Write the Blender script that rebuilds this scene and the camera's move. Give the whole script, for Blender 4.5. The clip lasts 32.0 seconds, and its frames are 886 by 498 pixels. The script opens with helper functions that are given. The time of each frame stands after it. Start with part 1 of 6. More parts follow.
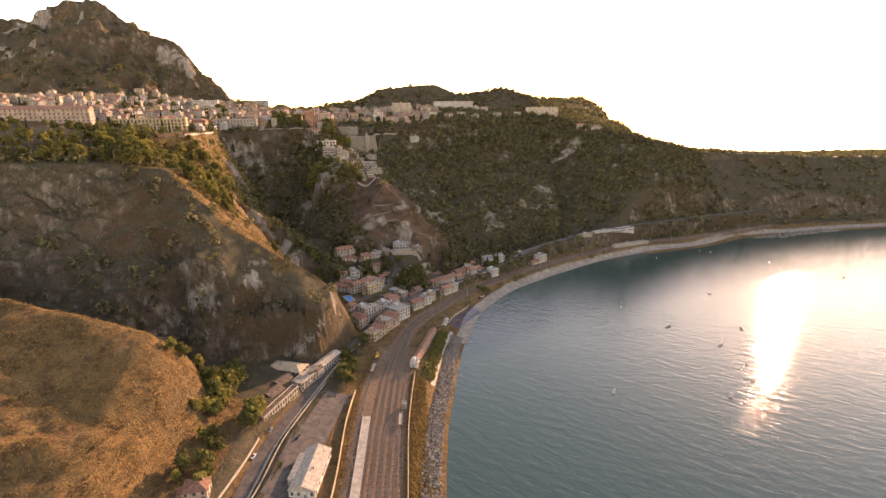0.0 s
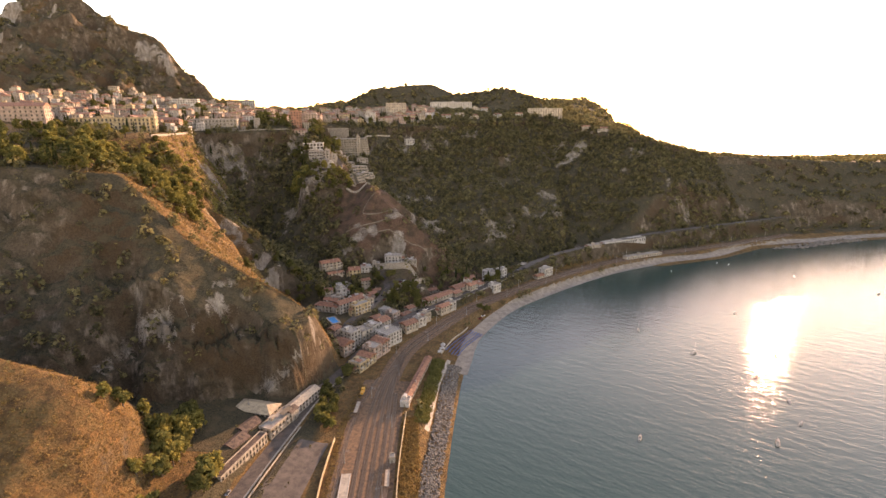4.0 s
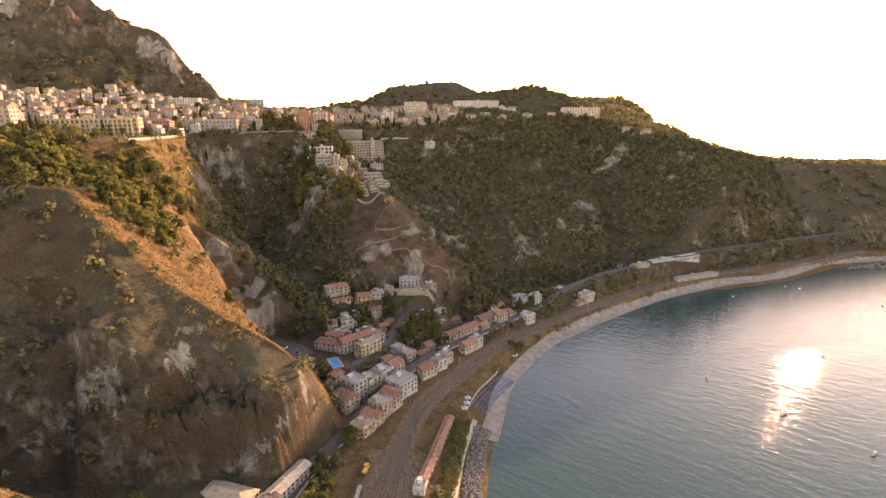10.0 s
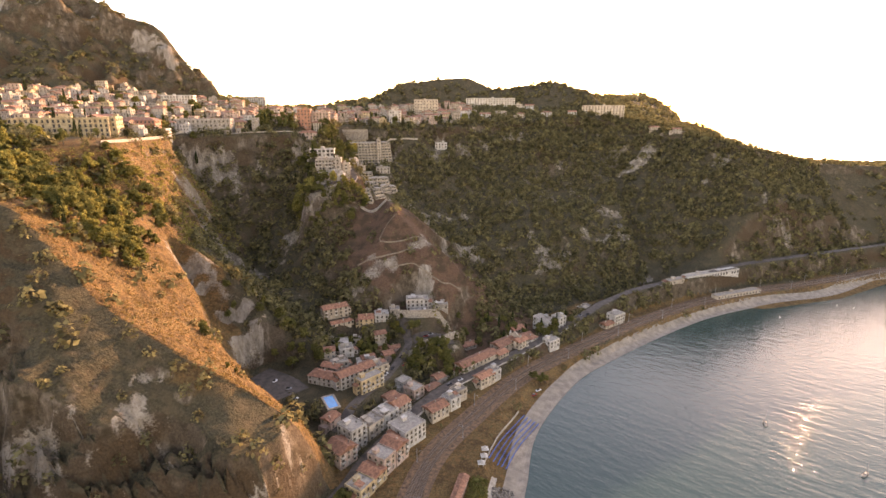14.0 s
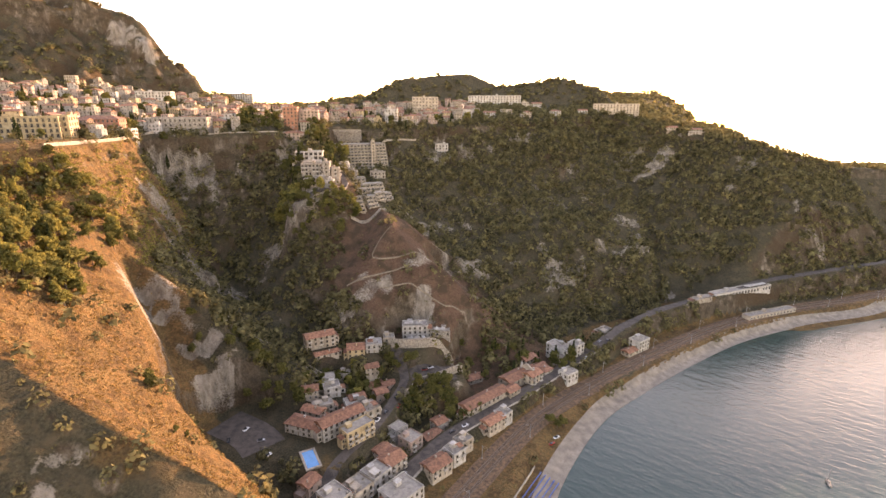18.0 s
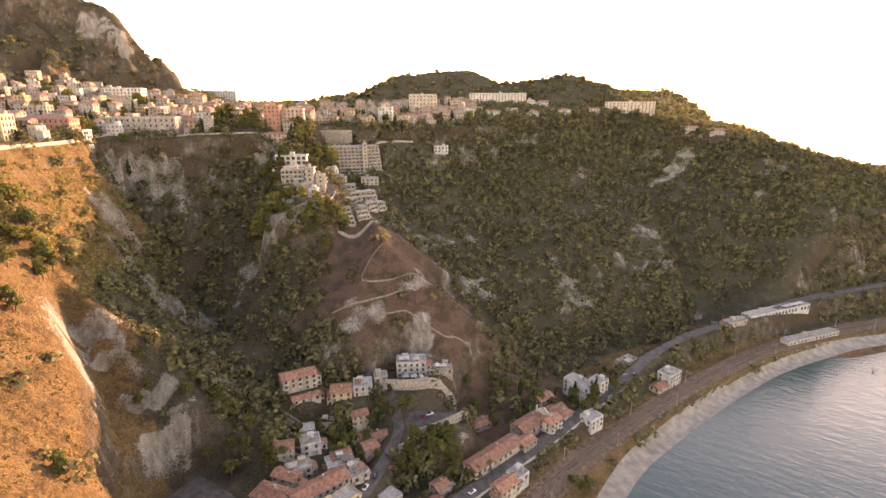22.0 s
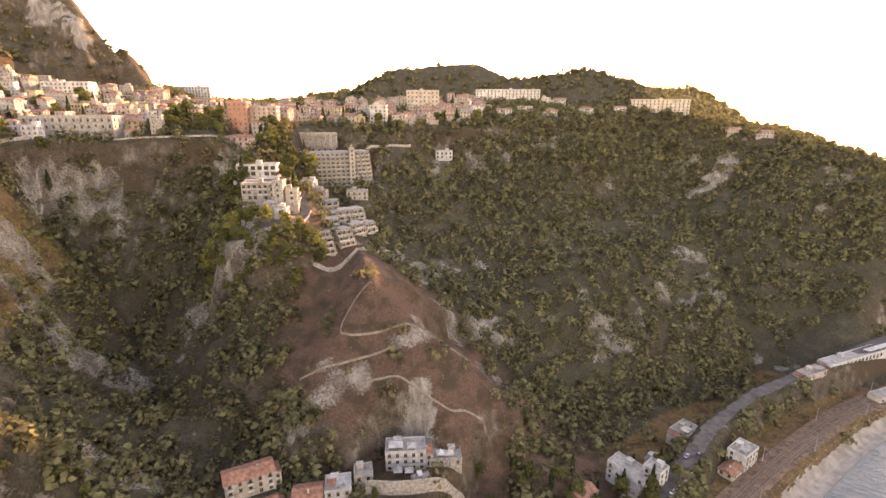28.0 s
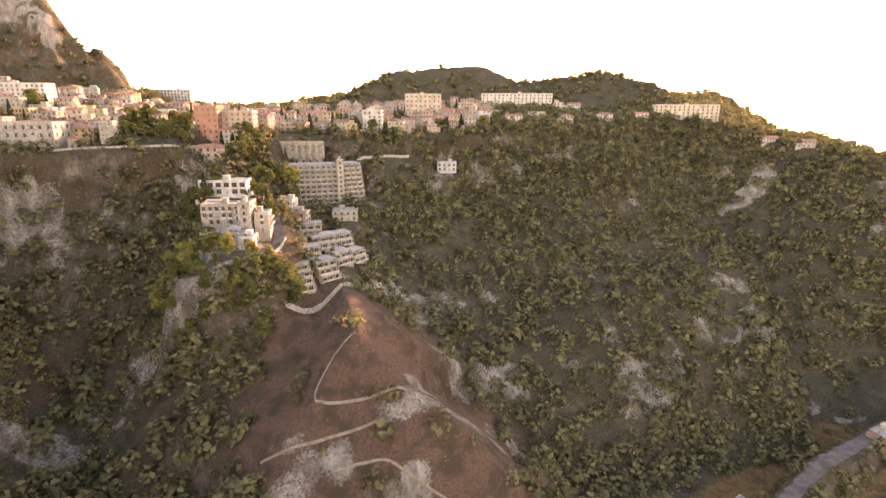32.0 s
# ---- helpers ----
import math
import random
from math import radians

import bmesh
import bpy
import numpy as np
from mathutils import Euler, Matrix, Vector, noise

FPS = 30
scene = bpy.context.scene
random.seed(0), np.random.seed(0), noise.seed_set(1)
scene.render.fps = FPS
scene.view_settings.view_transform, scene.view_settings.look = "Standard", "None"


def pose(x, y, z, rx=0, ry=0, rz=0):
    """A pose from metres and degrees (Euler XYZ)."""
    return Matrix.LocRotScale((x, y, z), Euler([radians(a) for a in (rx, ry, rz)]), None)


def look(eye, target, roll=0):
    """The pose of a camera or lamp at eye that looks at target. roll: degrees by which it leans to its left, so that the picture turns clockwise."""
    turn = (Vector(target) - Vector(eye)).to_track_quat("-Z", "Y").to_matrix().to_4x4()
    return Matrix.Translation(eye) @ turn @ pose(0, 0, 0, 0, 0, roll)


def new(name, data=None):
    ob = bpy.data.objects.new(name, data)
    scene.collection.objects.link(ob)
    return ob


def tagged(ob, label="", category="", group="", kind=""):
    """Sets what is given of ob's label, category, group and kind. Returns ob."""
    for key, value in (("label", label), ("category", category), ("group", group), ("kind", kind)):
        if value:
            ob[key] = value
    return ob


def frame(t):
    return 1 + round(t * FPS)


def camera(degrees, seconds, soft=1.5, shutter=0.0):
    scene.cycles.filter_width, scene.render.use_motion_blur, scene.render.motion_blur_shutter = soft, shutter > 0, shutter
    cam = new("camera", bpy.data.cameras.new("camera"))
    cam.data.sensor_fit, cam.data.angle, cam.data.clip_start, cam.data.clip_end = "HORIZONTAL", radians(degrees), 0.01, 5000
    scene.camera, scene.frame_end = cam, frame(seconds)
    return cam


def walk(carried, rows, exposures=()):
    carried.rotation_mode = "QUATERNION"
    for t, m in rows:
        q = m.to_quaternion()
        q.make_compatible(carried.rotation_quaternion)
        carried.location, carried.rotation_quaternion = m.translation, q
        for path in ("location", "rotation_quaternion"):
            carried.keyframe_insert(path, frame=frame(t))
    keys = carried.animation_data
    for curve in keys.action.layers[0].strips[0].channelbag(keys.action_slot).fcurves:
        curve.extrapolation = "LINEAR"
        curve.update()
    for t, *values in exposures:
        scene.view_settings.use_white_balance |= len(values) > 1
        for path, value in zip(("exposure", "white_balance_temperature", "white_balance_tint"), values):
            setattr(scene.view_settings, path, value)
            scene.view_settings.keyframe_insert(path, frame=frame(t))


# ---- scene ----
def view(x, y, z, rx, roll, yaw):
    """The camera's pose from its place, tilt, roll and turn in degrees."""
    up, turn = radians(rx - 90), radians(yaw)
    way = Vector((-math.sin(turn) * math.cos(up), math.cos(turn) * math.cos(up), math.sin(up)))
    eye = Vector((x, y, z))
    return look(eye, eye + way, roll)


# seconds, place, tilt, roll, turn
ROWS = [
    (0, -1.1, -229.5, 204.7, 74.18, -0.26, -3.10),
    (2, 1.2, -200.6, 201.8, 74.38, -0.01, -3.32),
    (3.5, 2.4, -179.4, 200.5, 74.51, -0.04, -3.41),
    (6, 3.6, -144.6, 199.3, 74.52, 0.03, -3.50),
    (8, 3.9, -117.1, 199.1, 74.60, -0.02, -3.64),
    (9, 3.9, -103.4, 199.1, 74.62, 0.03, -3.71),
    (9.2, 3.9, -100.6, 199.1, 74.60, 0.00, -2.10),
    (9.5, 3.8, -96.5, 199.1, 74.58, -0.10, -1.95),
    (10, 3.8, -89.7, 199.1, 74.53, -0.17, -1.04),
    (10.5, 3.7, -82.8, 199.1, 74.50, -0.20, -0.52),
    (11, 3.6, -76.0, 199.2, 74.46, -0.24, -0.23),
    (12, 3.3, -62.2, 199.3, 74.44, -0.24, 0.05),
    (13, 2.9, -48.5, 199.4, 74.46, -0.39, 0.04),
    (14, 2.6, -34.7, 199.4, 74.30, -0.15, 0.14),
    (16.5, 1.4, 0.1, 199.4, 74.09, -0.02, 0.01),
    (18, 0.6, 21.1, 199.2, 74.10, -0.01, 0.01),
    (20, -0.4, 49.3, 198.7, 74.06, -0.10, -0.05),
    (22, -1.4, 77.8, 198.1, 74.00, -0.02, -0.24),
    (24, -2.4, 106.5, 197.3, 74.01, 0.07, -0.26),
    (25.5, -2.9, 128.0, 196.6, 73.82, 0.11, -0.34),
    (28, -3.7, 163.8, 195.7, 73.98, 0.05, -0.22),
    (30, -4.0, 192.3, 195.3, 74.14, 0.13, -0.27),
    (31, -4.1, 206.4, 195.3, 74.14, 0.20, -0.20),
    (32, -4.1, 220.4, 195.5, 74.53, 0.19, -0.04),
]
cam = camera(82.2, 32.0)
walk(cam, [(t, view(*row)) for t, *row in ROWS], [(0.0, 2.4, 9700, 37), (14.0, 2.8, 9900, 38), (22.0, 3.02, 9900, 39), (32.0, 3.3, 9900, 41)])

# ---- light: low sun over the bay, ahead and to the right ----
SUN_AZ, SUN_EL = radians(38.6), radians(12.6)
world = bpy.data.worlds.new("sky")
scene.world = world
world.use_nodes = True
wn = world.node_tree.nodes
sky = wn.new("ShaderNodeTexSky")
sky.sky_type = "NISHITA"
sky.sun_disc = False
sky.sun_elevation, sky.sun_rotation = SUN_EL, SUN_AZ
sky.altitude, sky.air_density, sky.dust_density, sky.ozone_density = 100, 1.0, 0.3, 1.0
wn["Background"].inputs["Strength"].default_value = 0.15
world.node_tree.links.new(sky.outputs[0], wn["Background"].inputs["Color"])
sun_data = bpy.data.lights.new("sun", "SUN")
sun_data.energy, sun_data.angle, sun_data.color = 2.4, radians(0.6), (1.0, 0.79, 0.58)
sun = new("sun", sun_data)
sun_way = Vector((math.sin(SUN_AZ) * math.cos(SUN_EL), math.cos(SUN_AZ) * math.cos(SUN_EL), math.sin(SUN_EL)))
sun.matrix_world = look(sun_way * 800, (0, 0, 0))


# ---- materials ----
def material(name, base, rough=0.8, metal=0.0, scale=0.5, spread=0.25, bump=0.3, second=None, fine=8.0, random_tint=0.0, translucent=0.0):
    """A procedural surface: a base colour broken up at two scales, with relief."""
    m = bpy.data.materials.new(name)
    m.use_nodes = True
    n, l = m.node_tree.nodes, m.node_tree.links
    b = n["Principled BSDF"]
    b.inputs["Roughness"].default_value, b.inputs["Metallic"].default_value = rough, metal
    tc = n.new("ShaderNodeTexCoord")
    big, small = n.new("ShaderNodeTexNoise"), n.new("ShaderNodeTexNoise")
    geo = n.new("ShaderNodeNewGeometry")
    for t, s, d in ((big, scale, 4), (small, scale * fine, 3)):
        t.inputs["Scale"].default_value, t.inputs["Detail"].default_value = s, d
        l.new(geo.outputs["Position"], t.inputs["Vector"])
    mix = n.new("ShaderNodeMix")
    mix.data_type = "RGBA"
    dark = second or tuple(c * (1 - spread * 1.6) for c in base)
    light = tuple(min(1, c * (1 + spread)) for c in base)
    mix.inputs["A"].default_value, mix.inputs["B"].default_value = (*dark, 1), (*light, 1)
    ramp = n.new("ShaderNodeMapRange")
    ramp.inputs["From Min"].default_value, ramp.inputs["From Max"].default_value = 0.32, 0.68
    add = n.new("ShaderNodeMath")
    add.operation = "ADD"
    half = n.new("ShaderNodeMath")
    half.operation = "MULTIPLY_ADD"
    half.inputs[1].default_value, half.inputs[2].default_value = 0.6, -0.3
    l.new(small.outputs["Fac"], half.inputs[0])
    l.new(big.outputs["Fac"], add.inputs[0])
    l.new(half.outputs[0], add.inputs[1])
    l.new(add.outputs[0], ramp.inputs["Value"])
    l.new(ramp.outputs["Result"], mix.inputs["Factor"])
    colour = mix.outputs["Result"]
    if random_tint:
        info, hsv = n.new("ShaderNodeObjectInfo"), n.new("ShaderNodeHueSaturation")
        rng = n.new("ShaderNodeMapRange")
        rng.inputs["To Min"].default_value, rng.inputs["To Max"].default_value = 1 - random_tint, 1 + random_tint
        l.new(info.outputs["Random"], rng.inputs["Value"])
        l.new(rng.outputs["Result"], hsv.inputs["Value"])
        l.new(colour, hsv.inputs["Color"])
        colour = hsv.outputs["Color"]
    l.new(colour, b.inputs["Base Color"])
    if bump:
        bp = n.new("ShaderNodeBump")
        bp.inputs["Strength"].default_value, bp.inputs["Distance"].default_value = bump, 0.3 / scale * 0.2
        l.new(add.outputs[0], bp.inputs["Height"])
        l.new(bp.outputs["Normal"], b.inputs["Normal"])
    return m


def ground_material():
    """Dry grass, scrub and bare rock: rock where the ground is steep, grass where it is gentle."""
    m = bpy.data.materials.new("hillside")
    m.use_nodes = True
    n, l = m.node_tree.nodes, m.node_tree.links
    b = n["Principled BSDF"]
    b.inputs["Roughness"].default_value = 0.95
    b.inputs["Specular IOR Level"].default_value = 0.1
    geo = n.new("ShaderNodeNewGeometry")

    def tex(scale, detail=5, rough=0.6):
        t = n.new("ShaderNodeTexNoise")
        t.inputs["Scale"].default_value, t.inputs["Detail"].default_value, t.inputs["Roughness"].default_value = scale, detail, rough
        l.new(geo.outputs["Position"], t.inputs["Vector"])
        return t.outputs["Fac"]

    def ramp(src, lo, hi):
        r = n.new("ShaderNodeMapRange")
        r.inputs["From Min"].default_value, r.inputs["From Max"].default_value = lo, hi
        l.new(src, r.inputs["Value"])
        return r.outputs["Result"]

    def mix(f, a, c):
        k = n.new("ShaderNodeMix")
        k.data_type = "RGBA"
        for s, v in (("A", a), ("B", c)):
            if isinstance(v, tuple):
                k.inputs[s].default_value = (*v, 1)
            else:
                l.new(v, k.inputs[s])
        l.new(f, k.inputs["Factor"])
        return k.outputs["Result"]

    def math_node(op, a, c):
        k = n.new("ShaderNodeMath")
        k.operation = op
        if op == "MULTIPLY_ADD":
            k.inputs[2].default_value = -0.75
        for i, v in enumerate((a, c)):
            if isinstance(v, float):
                k.inputs[i].default_value = v
            else:
                l.new(v, k.inputs[i])
        return k.outputs[0]

    sep = n.new("ShaderNodeSeparateXYZ")
    l.new(geo.outputs["Normal"], sep.inputs[0])
    patch, mid, fine = tex(0.02), tex(0.12), tex(0.9, 6, 0.7)
    dry, bare = n.new("ShaderNodeAttribute"), n.new("ShaderNodeAttribute")
    dry.attribute_name, bare.attribute_name = "dry", "bare"
    rust = n.new("ShaderNodeAttribute")
    rust.attribute_name = "rust"
    grass = mix(ramp(fine, 0.35, 0.65), (0.080, 0.050, 0.024), (0.205, 0.130, 0.056))
    grass = mix(ramp(mid, 0.44, 0.6), grass, (0.085, 0.052, 0.025))
    tuft = tex(0.35, 4, 0.7)
    grass = mix(ramp(tuft, 0.5, 0.62), grass, (0.18, 0.10, 0.042))
    green = mix(ramp(fine, 0.35, 0.65), (0.034, 0.031, 0.019), (0.09, 0.075, 0.045))
    green = mix(ramp(mid, 0.5, 0.7), green, (0.10, 0.075, 0.046))
    want = math_node("SUBTRACT", math_node("MULTIPLY_ADD", patch, 3.0), math_node("MULTIPLY", dry.outputs["Fac"], 1.6))
    cover = mix(ramp(want, 0.0, 0.35), grass, green)
    red = mix(ramp(fine, 0.3, 0.7), (0.075, 0.042, 0.028), (0.165, 0.098, 0.064))
    red = mix(ramp(mid, 0.46, 0.62), red, (0.07, 0.048, 0.03))
    cover = mix(rust.outputs["Fac"], cover, red)
    streak = n.new("ShaderNodeTexNoise")
    stretch = n.new("ShaderNodeMapping")
    stretch.inputs["Scale"].default_value = (1, 1, 0.25)
    l.new(geo.outputs["Position"], stretch.inputs["Vector"])
    l.new(stretch.outputs[0], streak.inputs["Vector"])
    streak.inputs["Scale"].default_value, streak.inputs["Detail"].default_value, streak.inputs["Roughness"].default_value = 0.16, 8, 0.68
    rock = mix(ramp(fine, 0.3, 0.7), (0.055, 0.040, 0.027), (0.14, 0.108, 0.076))
    rock = mix(ramp(streak.outputs["Fac"], 0.50, 0.68), rock, (0.25, 0.205, 0.155))
    rock = mix(ramp(mid, 0.46, 0.66), rock, (0.045, 0.036, 0.021))
    earth = mix(ramp(fine, 0.3, 0.7), (0.045, 0.030, 0.018), (0.10, 0.066, 0.038))
    rock = mix(ramp(patch, 0.44, 0.58), rock, earth)
    pale = mix(ramp(streak.outputs["Fac"], 0.38, 0.62), (0.14, 0.115, 0.09), (0.33, 0.285, 0.23))
    steep = math_node("ADD", sep.outputs["Z"], math_node("MULTIPLY", math_node("SUBTRACT", mid, 0.5), 0.9))
    steep = math_node("ADD", steep, math_node("MULTIPLY", dry.outputs["Fac"], 0.3))
    face = mix(ramp(steep, 0.50, 0.66), rock, cover)
    worn = math_node("ADD", bare.outputs["Fac"], math_node("MULTIPLY", math_node("SUBTRACT", fine, 0.5), 0.7))
    l.new(mix(ramp(worn, 0.45, 0.6), face, pale), b.inputs["Base Color"])
    bp = n.new("ShaderNodeBump")
    bp.inputs["Strength"].default_value, bp.inputs["Distance"].default_value = 0.9, 2.4
    l.new(math_node("ADD", fine, mid), bp.inputs["Height"])
    l.new(bp.outputs["Normal"], b.inputs["Normal"])
    return m


def water_material():
    m = bpy.data.materials.new("sea_water")
    m.use_nodes = True
    n, l = m.node_tree.nodes, m.node_tree.links
    b = n["Principled BSDF"]
    b.inputs["Base Color"].default_value = (0.02, 0.045, 0.038, 1)
    b.inputs["Roughness"].default_value = 0.055
    b.inputs["IOR"].default_value = 1.33
    geo = n.new("ShaderNodeNewGeometry")
    mp = n.new("ShaderNodeMapping")
    mp.vector_type = "TEXTURE"
    mp.inputs["Rotation"].default_value, mp.inputs["Scale"].default_value = (0, 0, radians(53)), (1.0, 3.2, 1.0)
    l.new(geo.outputs["Position"], mp.inputs["Vector"])
    src = None
    for scale, weight in ((0.2, 1.0), (0.6, 0.5), (2.2, 0.16)):
        t = n.new("ShaderNodeTexNoise")
        t.inputs["Scale"].default_value, t.inputs["Detail"].default_value = scale, 3
        l.new(mp.outputs[0], t.inputs["Vector"])
        k = n.new("ShaderNodeMath")
        k.operation = "MULTIPLY_ADD"
        k.inputs[1].default_value = weight
        l.new(t.outputs["Fac"], k.inputs[0])
        if src:
            l.new(src, k.inputs[2])
        else:
            k.inputs[2].default_value = 0
        src = k.outputs[0]
    bp = n.new("ShaderNodeBump")
    place, calm = n.new("ShaderNodeSeparateXYZ"), n.new("ShaderNodeMapRange")
    l.new(geo.outputs["Position"], place.inputs[0])
    l.new(place.outputs["Y"], calm.inputs["Value"])
    for key, v in (("From Min", 600), ("From Max", 1000), ("To Min", 0.52), ("To Max", 0.02)):
        calm.inputs[key].default_value = v
    l.new(calm.outputs["Result"], bp.inputs["Strength"])
    bp.inputs["Distance"].default_value = 0.55
    l.new(src, bp.inputs["Height"])
    l.new(bp.outputs["Normal"], b.inputs["Normal"])
    return m


HILL, WATER = ground_material(), water_material()
TILE = material("terracotta_tiles", (0.215, 0.092, 0.052), 0.85, scale=0.6, spread=0.3, random_tint=0.2)
WALLS = [
    material("plaster_cream", (0.31, 0.255, 0.195), 0.9, scale=0.3, spread=0.22, random_tint=0.16),
    material("plaster_white", (0.345, 0.318, 0.28), 0.9, scale=0.3, spread=0.2, random_tint=0.12),
    material("plaster_pink", (0.31, 0.22, 0.172), 0.9, scale=0.3, spread=0.22, random_tint=0.16),
    material("plaster_ochre", (0.36, 0.265, 0.15), 0.9, scale=0.3, spread=0.22, random_tint=0.16),
    material("plaster_red", (0.31, 0.135, 0.085), 0.9, scale=0.3, spread=0.12, random_tint=0.1),
    material("stone_wall", (0.265, 0.225, 0.18), 0.95, scale=0.8, spread=0.3, random_tint=0.1),
]
CREAM, WHITE, PINK, OCHRE, RED, STONE = WALLS
CONCRETE = material("flat_roof_screed", (0.235, 0.205, 0.17), 0.9, scale=0.5, spread=0.2, random_tint=0.15)
GLASS = material("window_glass", (0.035, 0.032, 0.03), 0.08, scale=2, spread=0.2, bump=0)
SHUTTER = material("window_shutter", (0.16, 0.13, 0.09), 0.6, scale=2, spread=0.2, bump=0, random_tint=0.4)


# ---- terrain ----
def along(px, py, line):
    """Distance from a line, the side of it (left is positive) and the line's further columns at the nearest place."""
    best = np.full(px.shape, 1e9)
    side = np.zeros(px.shape)
    cols = [np.zeros(px.shape) for _ in line[0][2:]]
    for a, b in zip(line[:-1], line[1:]):
        dx, dy = b[0] - a[0], b[1] - a[1]
        t = np.clip(((px - a[0]) * dx + (py - a[1]) * dy) / (dx * dx + dy * dy), 0, 1)
        qx, qy = px - a[0] - t * dx, py - a[1] - t * dy
        d = np.hypot(qx, qy)
        near = d < best
        best = np.where(near, d, best)
        side = np.where(near, np.sign(dx * qy - dy * qx), side)
        for c, va, vb in zip(cols, a[2:], b[2:]):
            c[...] = np.where(near, va + t * (vb - va), c)
    return best, side, cols


def blend_max(a, b, k):
    return 0.5 * (a + b + np.sqrt((a - b) ** 2 + k * k))


def waves(px, py, size, seed):
    """Smooth value noise, for folds in the ground."""
    out, amp = np.zeros(px.shape), 1.0
    for o in range(4):
        s = size / 2**o
        gx, gy = px / s + 37.7 * seed, py / s + 11.3 * seed
        ix, iy = np.floor(gx), np.floor(gy)
        fx, fy = gx - ix, gy - iy
        fx, fy = fx * fx * (3 - 2 * fx), fy * fy * (3 - 2 * fy)

        def v(i, j):
            return np.modf(np.sin(i * 127.1 + j * 311.7 + seed * 74.7 + o * 19.19) * 43758.5453)[0]

        out += amp * ((v(ix, iy) * (1 - fx) + v(ix + 1, iy) * fx) * (1 - fy) + (v(ix, iy + 1) * (1 - fx) + v(ix + 1, iy + 1) * fx) * fy)
        amp *= 0.5
    return out


COAST = [(-60, -1500), (0, -300), (11, -2), (16, 58), (25, 114), (34, 165), (42, 200), (57, 248), (97, 308), (139, 346), (202, 393), (264, 432),
         (340, 464), (424, 489), (511, 535), (622, 557), (805, 585), (1400, 640), (4000, 900)]
# edge of the upper terrace: place, height, upper and lower slope below it, rise behind it
RIM = [(-1500, -200, 150, 0.9, 0.5, 0.1), (-700, 60, 150, 0.9, 0.5, 0.1), (-420, 170, 165, 1.6, 0.9, 0.14), (-300, 240, 170, 2.0, 0.9, 0.14),
       (-242, 335, 173, 1.6, 0.5, 0.09), (-246, 428, 172, 1.7, 0.5, 0.13), (-260, 468, 172, 1.7, 0.5, 0.15), (-216, 499, 172, 1.5, 0.5, 0.12), (-130, 532, 173, 1.0, 0.6, 0.07),
       (-70, 600, 173, 0.8, 0.65, 0.07), (7, 640, 174, 0.75, 0.68, 0.11), (120, 690, 180, 0.75, 0.66, 0.15), (232, 744, 185, 0.75, 0.62, 0.1),
       (312, 694, 164, 0.7, 0.66, 0.0), (376, 634, 152, 0.8, 0.75, -0.05), (504, 672, 122, 0.8, 0.7, -0.08), (800, 720, 104, 0.7, 0.6, -0.08),
       (1500, 800, 95, 0.6, 0.5, -0.05), (4000, 1200, 60, 0.5, 0.4, -0.05)]
# crests of the spurs: place, height; for the grassy one also the breadth of its back and the fall beyond
SPUR_GRASS = [(-450, 175, 170, 200, 0.0), (-256, 192, 161, 200, 0.0), (-230, 198, 158, 150, 0.2), (-206, 205, 155, 120, 0.3), (-184, 197, 136, 100, 0.3), (-160, 187, 111, 88, 0.27), (-134, 180, 97, 57, 0.38),
              (-108, 178, 81, 39, 0.58), (-88, 177, 68, 30, 0.65), (-71, 178, 55, 20, 0.8), (-64, 182, 34, 16, 0.55), (-56, 186, 10, 8, 0.3)]
# its seaward face: place along the crest, breadth of the shelf below it, slope of the shelf and of the cliff under it
FRONT = [(-450, 20, 1.35, 1.35), (-256, 20, 1.5, 1.2), (-206, 20, 1.1, 1.2), (-190, 25, 1.05, 1.4), (-165, 38, 0.5, 2.6), (-148, 36, 0.5, 3.3), (-123, 31, 0.75, 3.0), (-95, 33, 0.42, 3.2), (-80, 28, 0.3, 3.2), (-71, 18, 0.1, 3.2), (-64, 10, 0.5, 3.2), (-56, 8, 0.5, 3.0)]
SPUR_PATH = [(-74, 545, 120), (-62, 510, 113), (-52, 450, 109), (-40, 413, 104), (-19, 400, 88), (4, 396, 72), (24, 392, 52), (38, 380, 26)]
SPUR_HOUSES = [(-160, 560, 174), (-132, 508, 148), (-113, 474, 131), (-94, 446, 113), (-70, 440, 102)]
SPUR_BLOCKS = [(-80, 446, 101), (-79, 456, 107), (-77, 466, 113), (-74, 480, 119), (-74, 500, 126)]
SPUR_CLIFF = [(-240, 345, 150), (-207, 330, 113), (-170, 320, 93), (-152, 315, 80), (-130, 310, 61), (-112, 304, 40)]
SPUR_NEAR = [(-330, 70, 122), (-244, 60, 97), (-190, 56, 84), (-162, 58, 74), (-148, 62, 58), (-138, 64, 32)]
HILL_TOP = [(-110, 840, 214), (-60, 865, 232), (46, 890, 243), (85, 880, 232), (189, 845, 240), (231, 811, 220), (258, 786, 190)]
MOUNTAIN = [(-1500, 900, 330), (-900, 820, 345), (-680, 805, 362), (-628, 815, 392), (-572, 812, 390), (-516, 810, 352), (-436, 812, 312), (-410, 805, 284), (-384, 800, 250), (-345, 800, 216)]
MOUNTAIN_ARM = [(-690, 790, 360), (-600, 720, 305), (-500, 680, 250), (-420, 660, 215)]
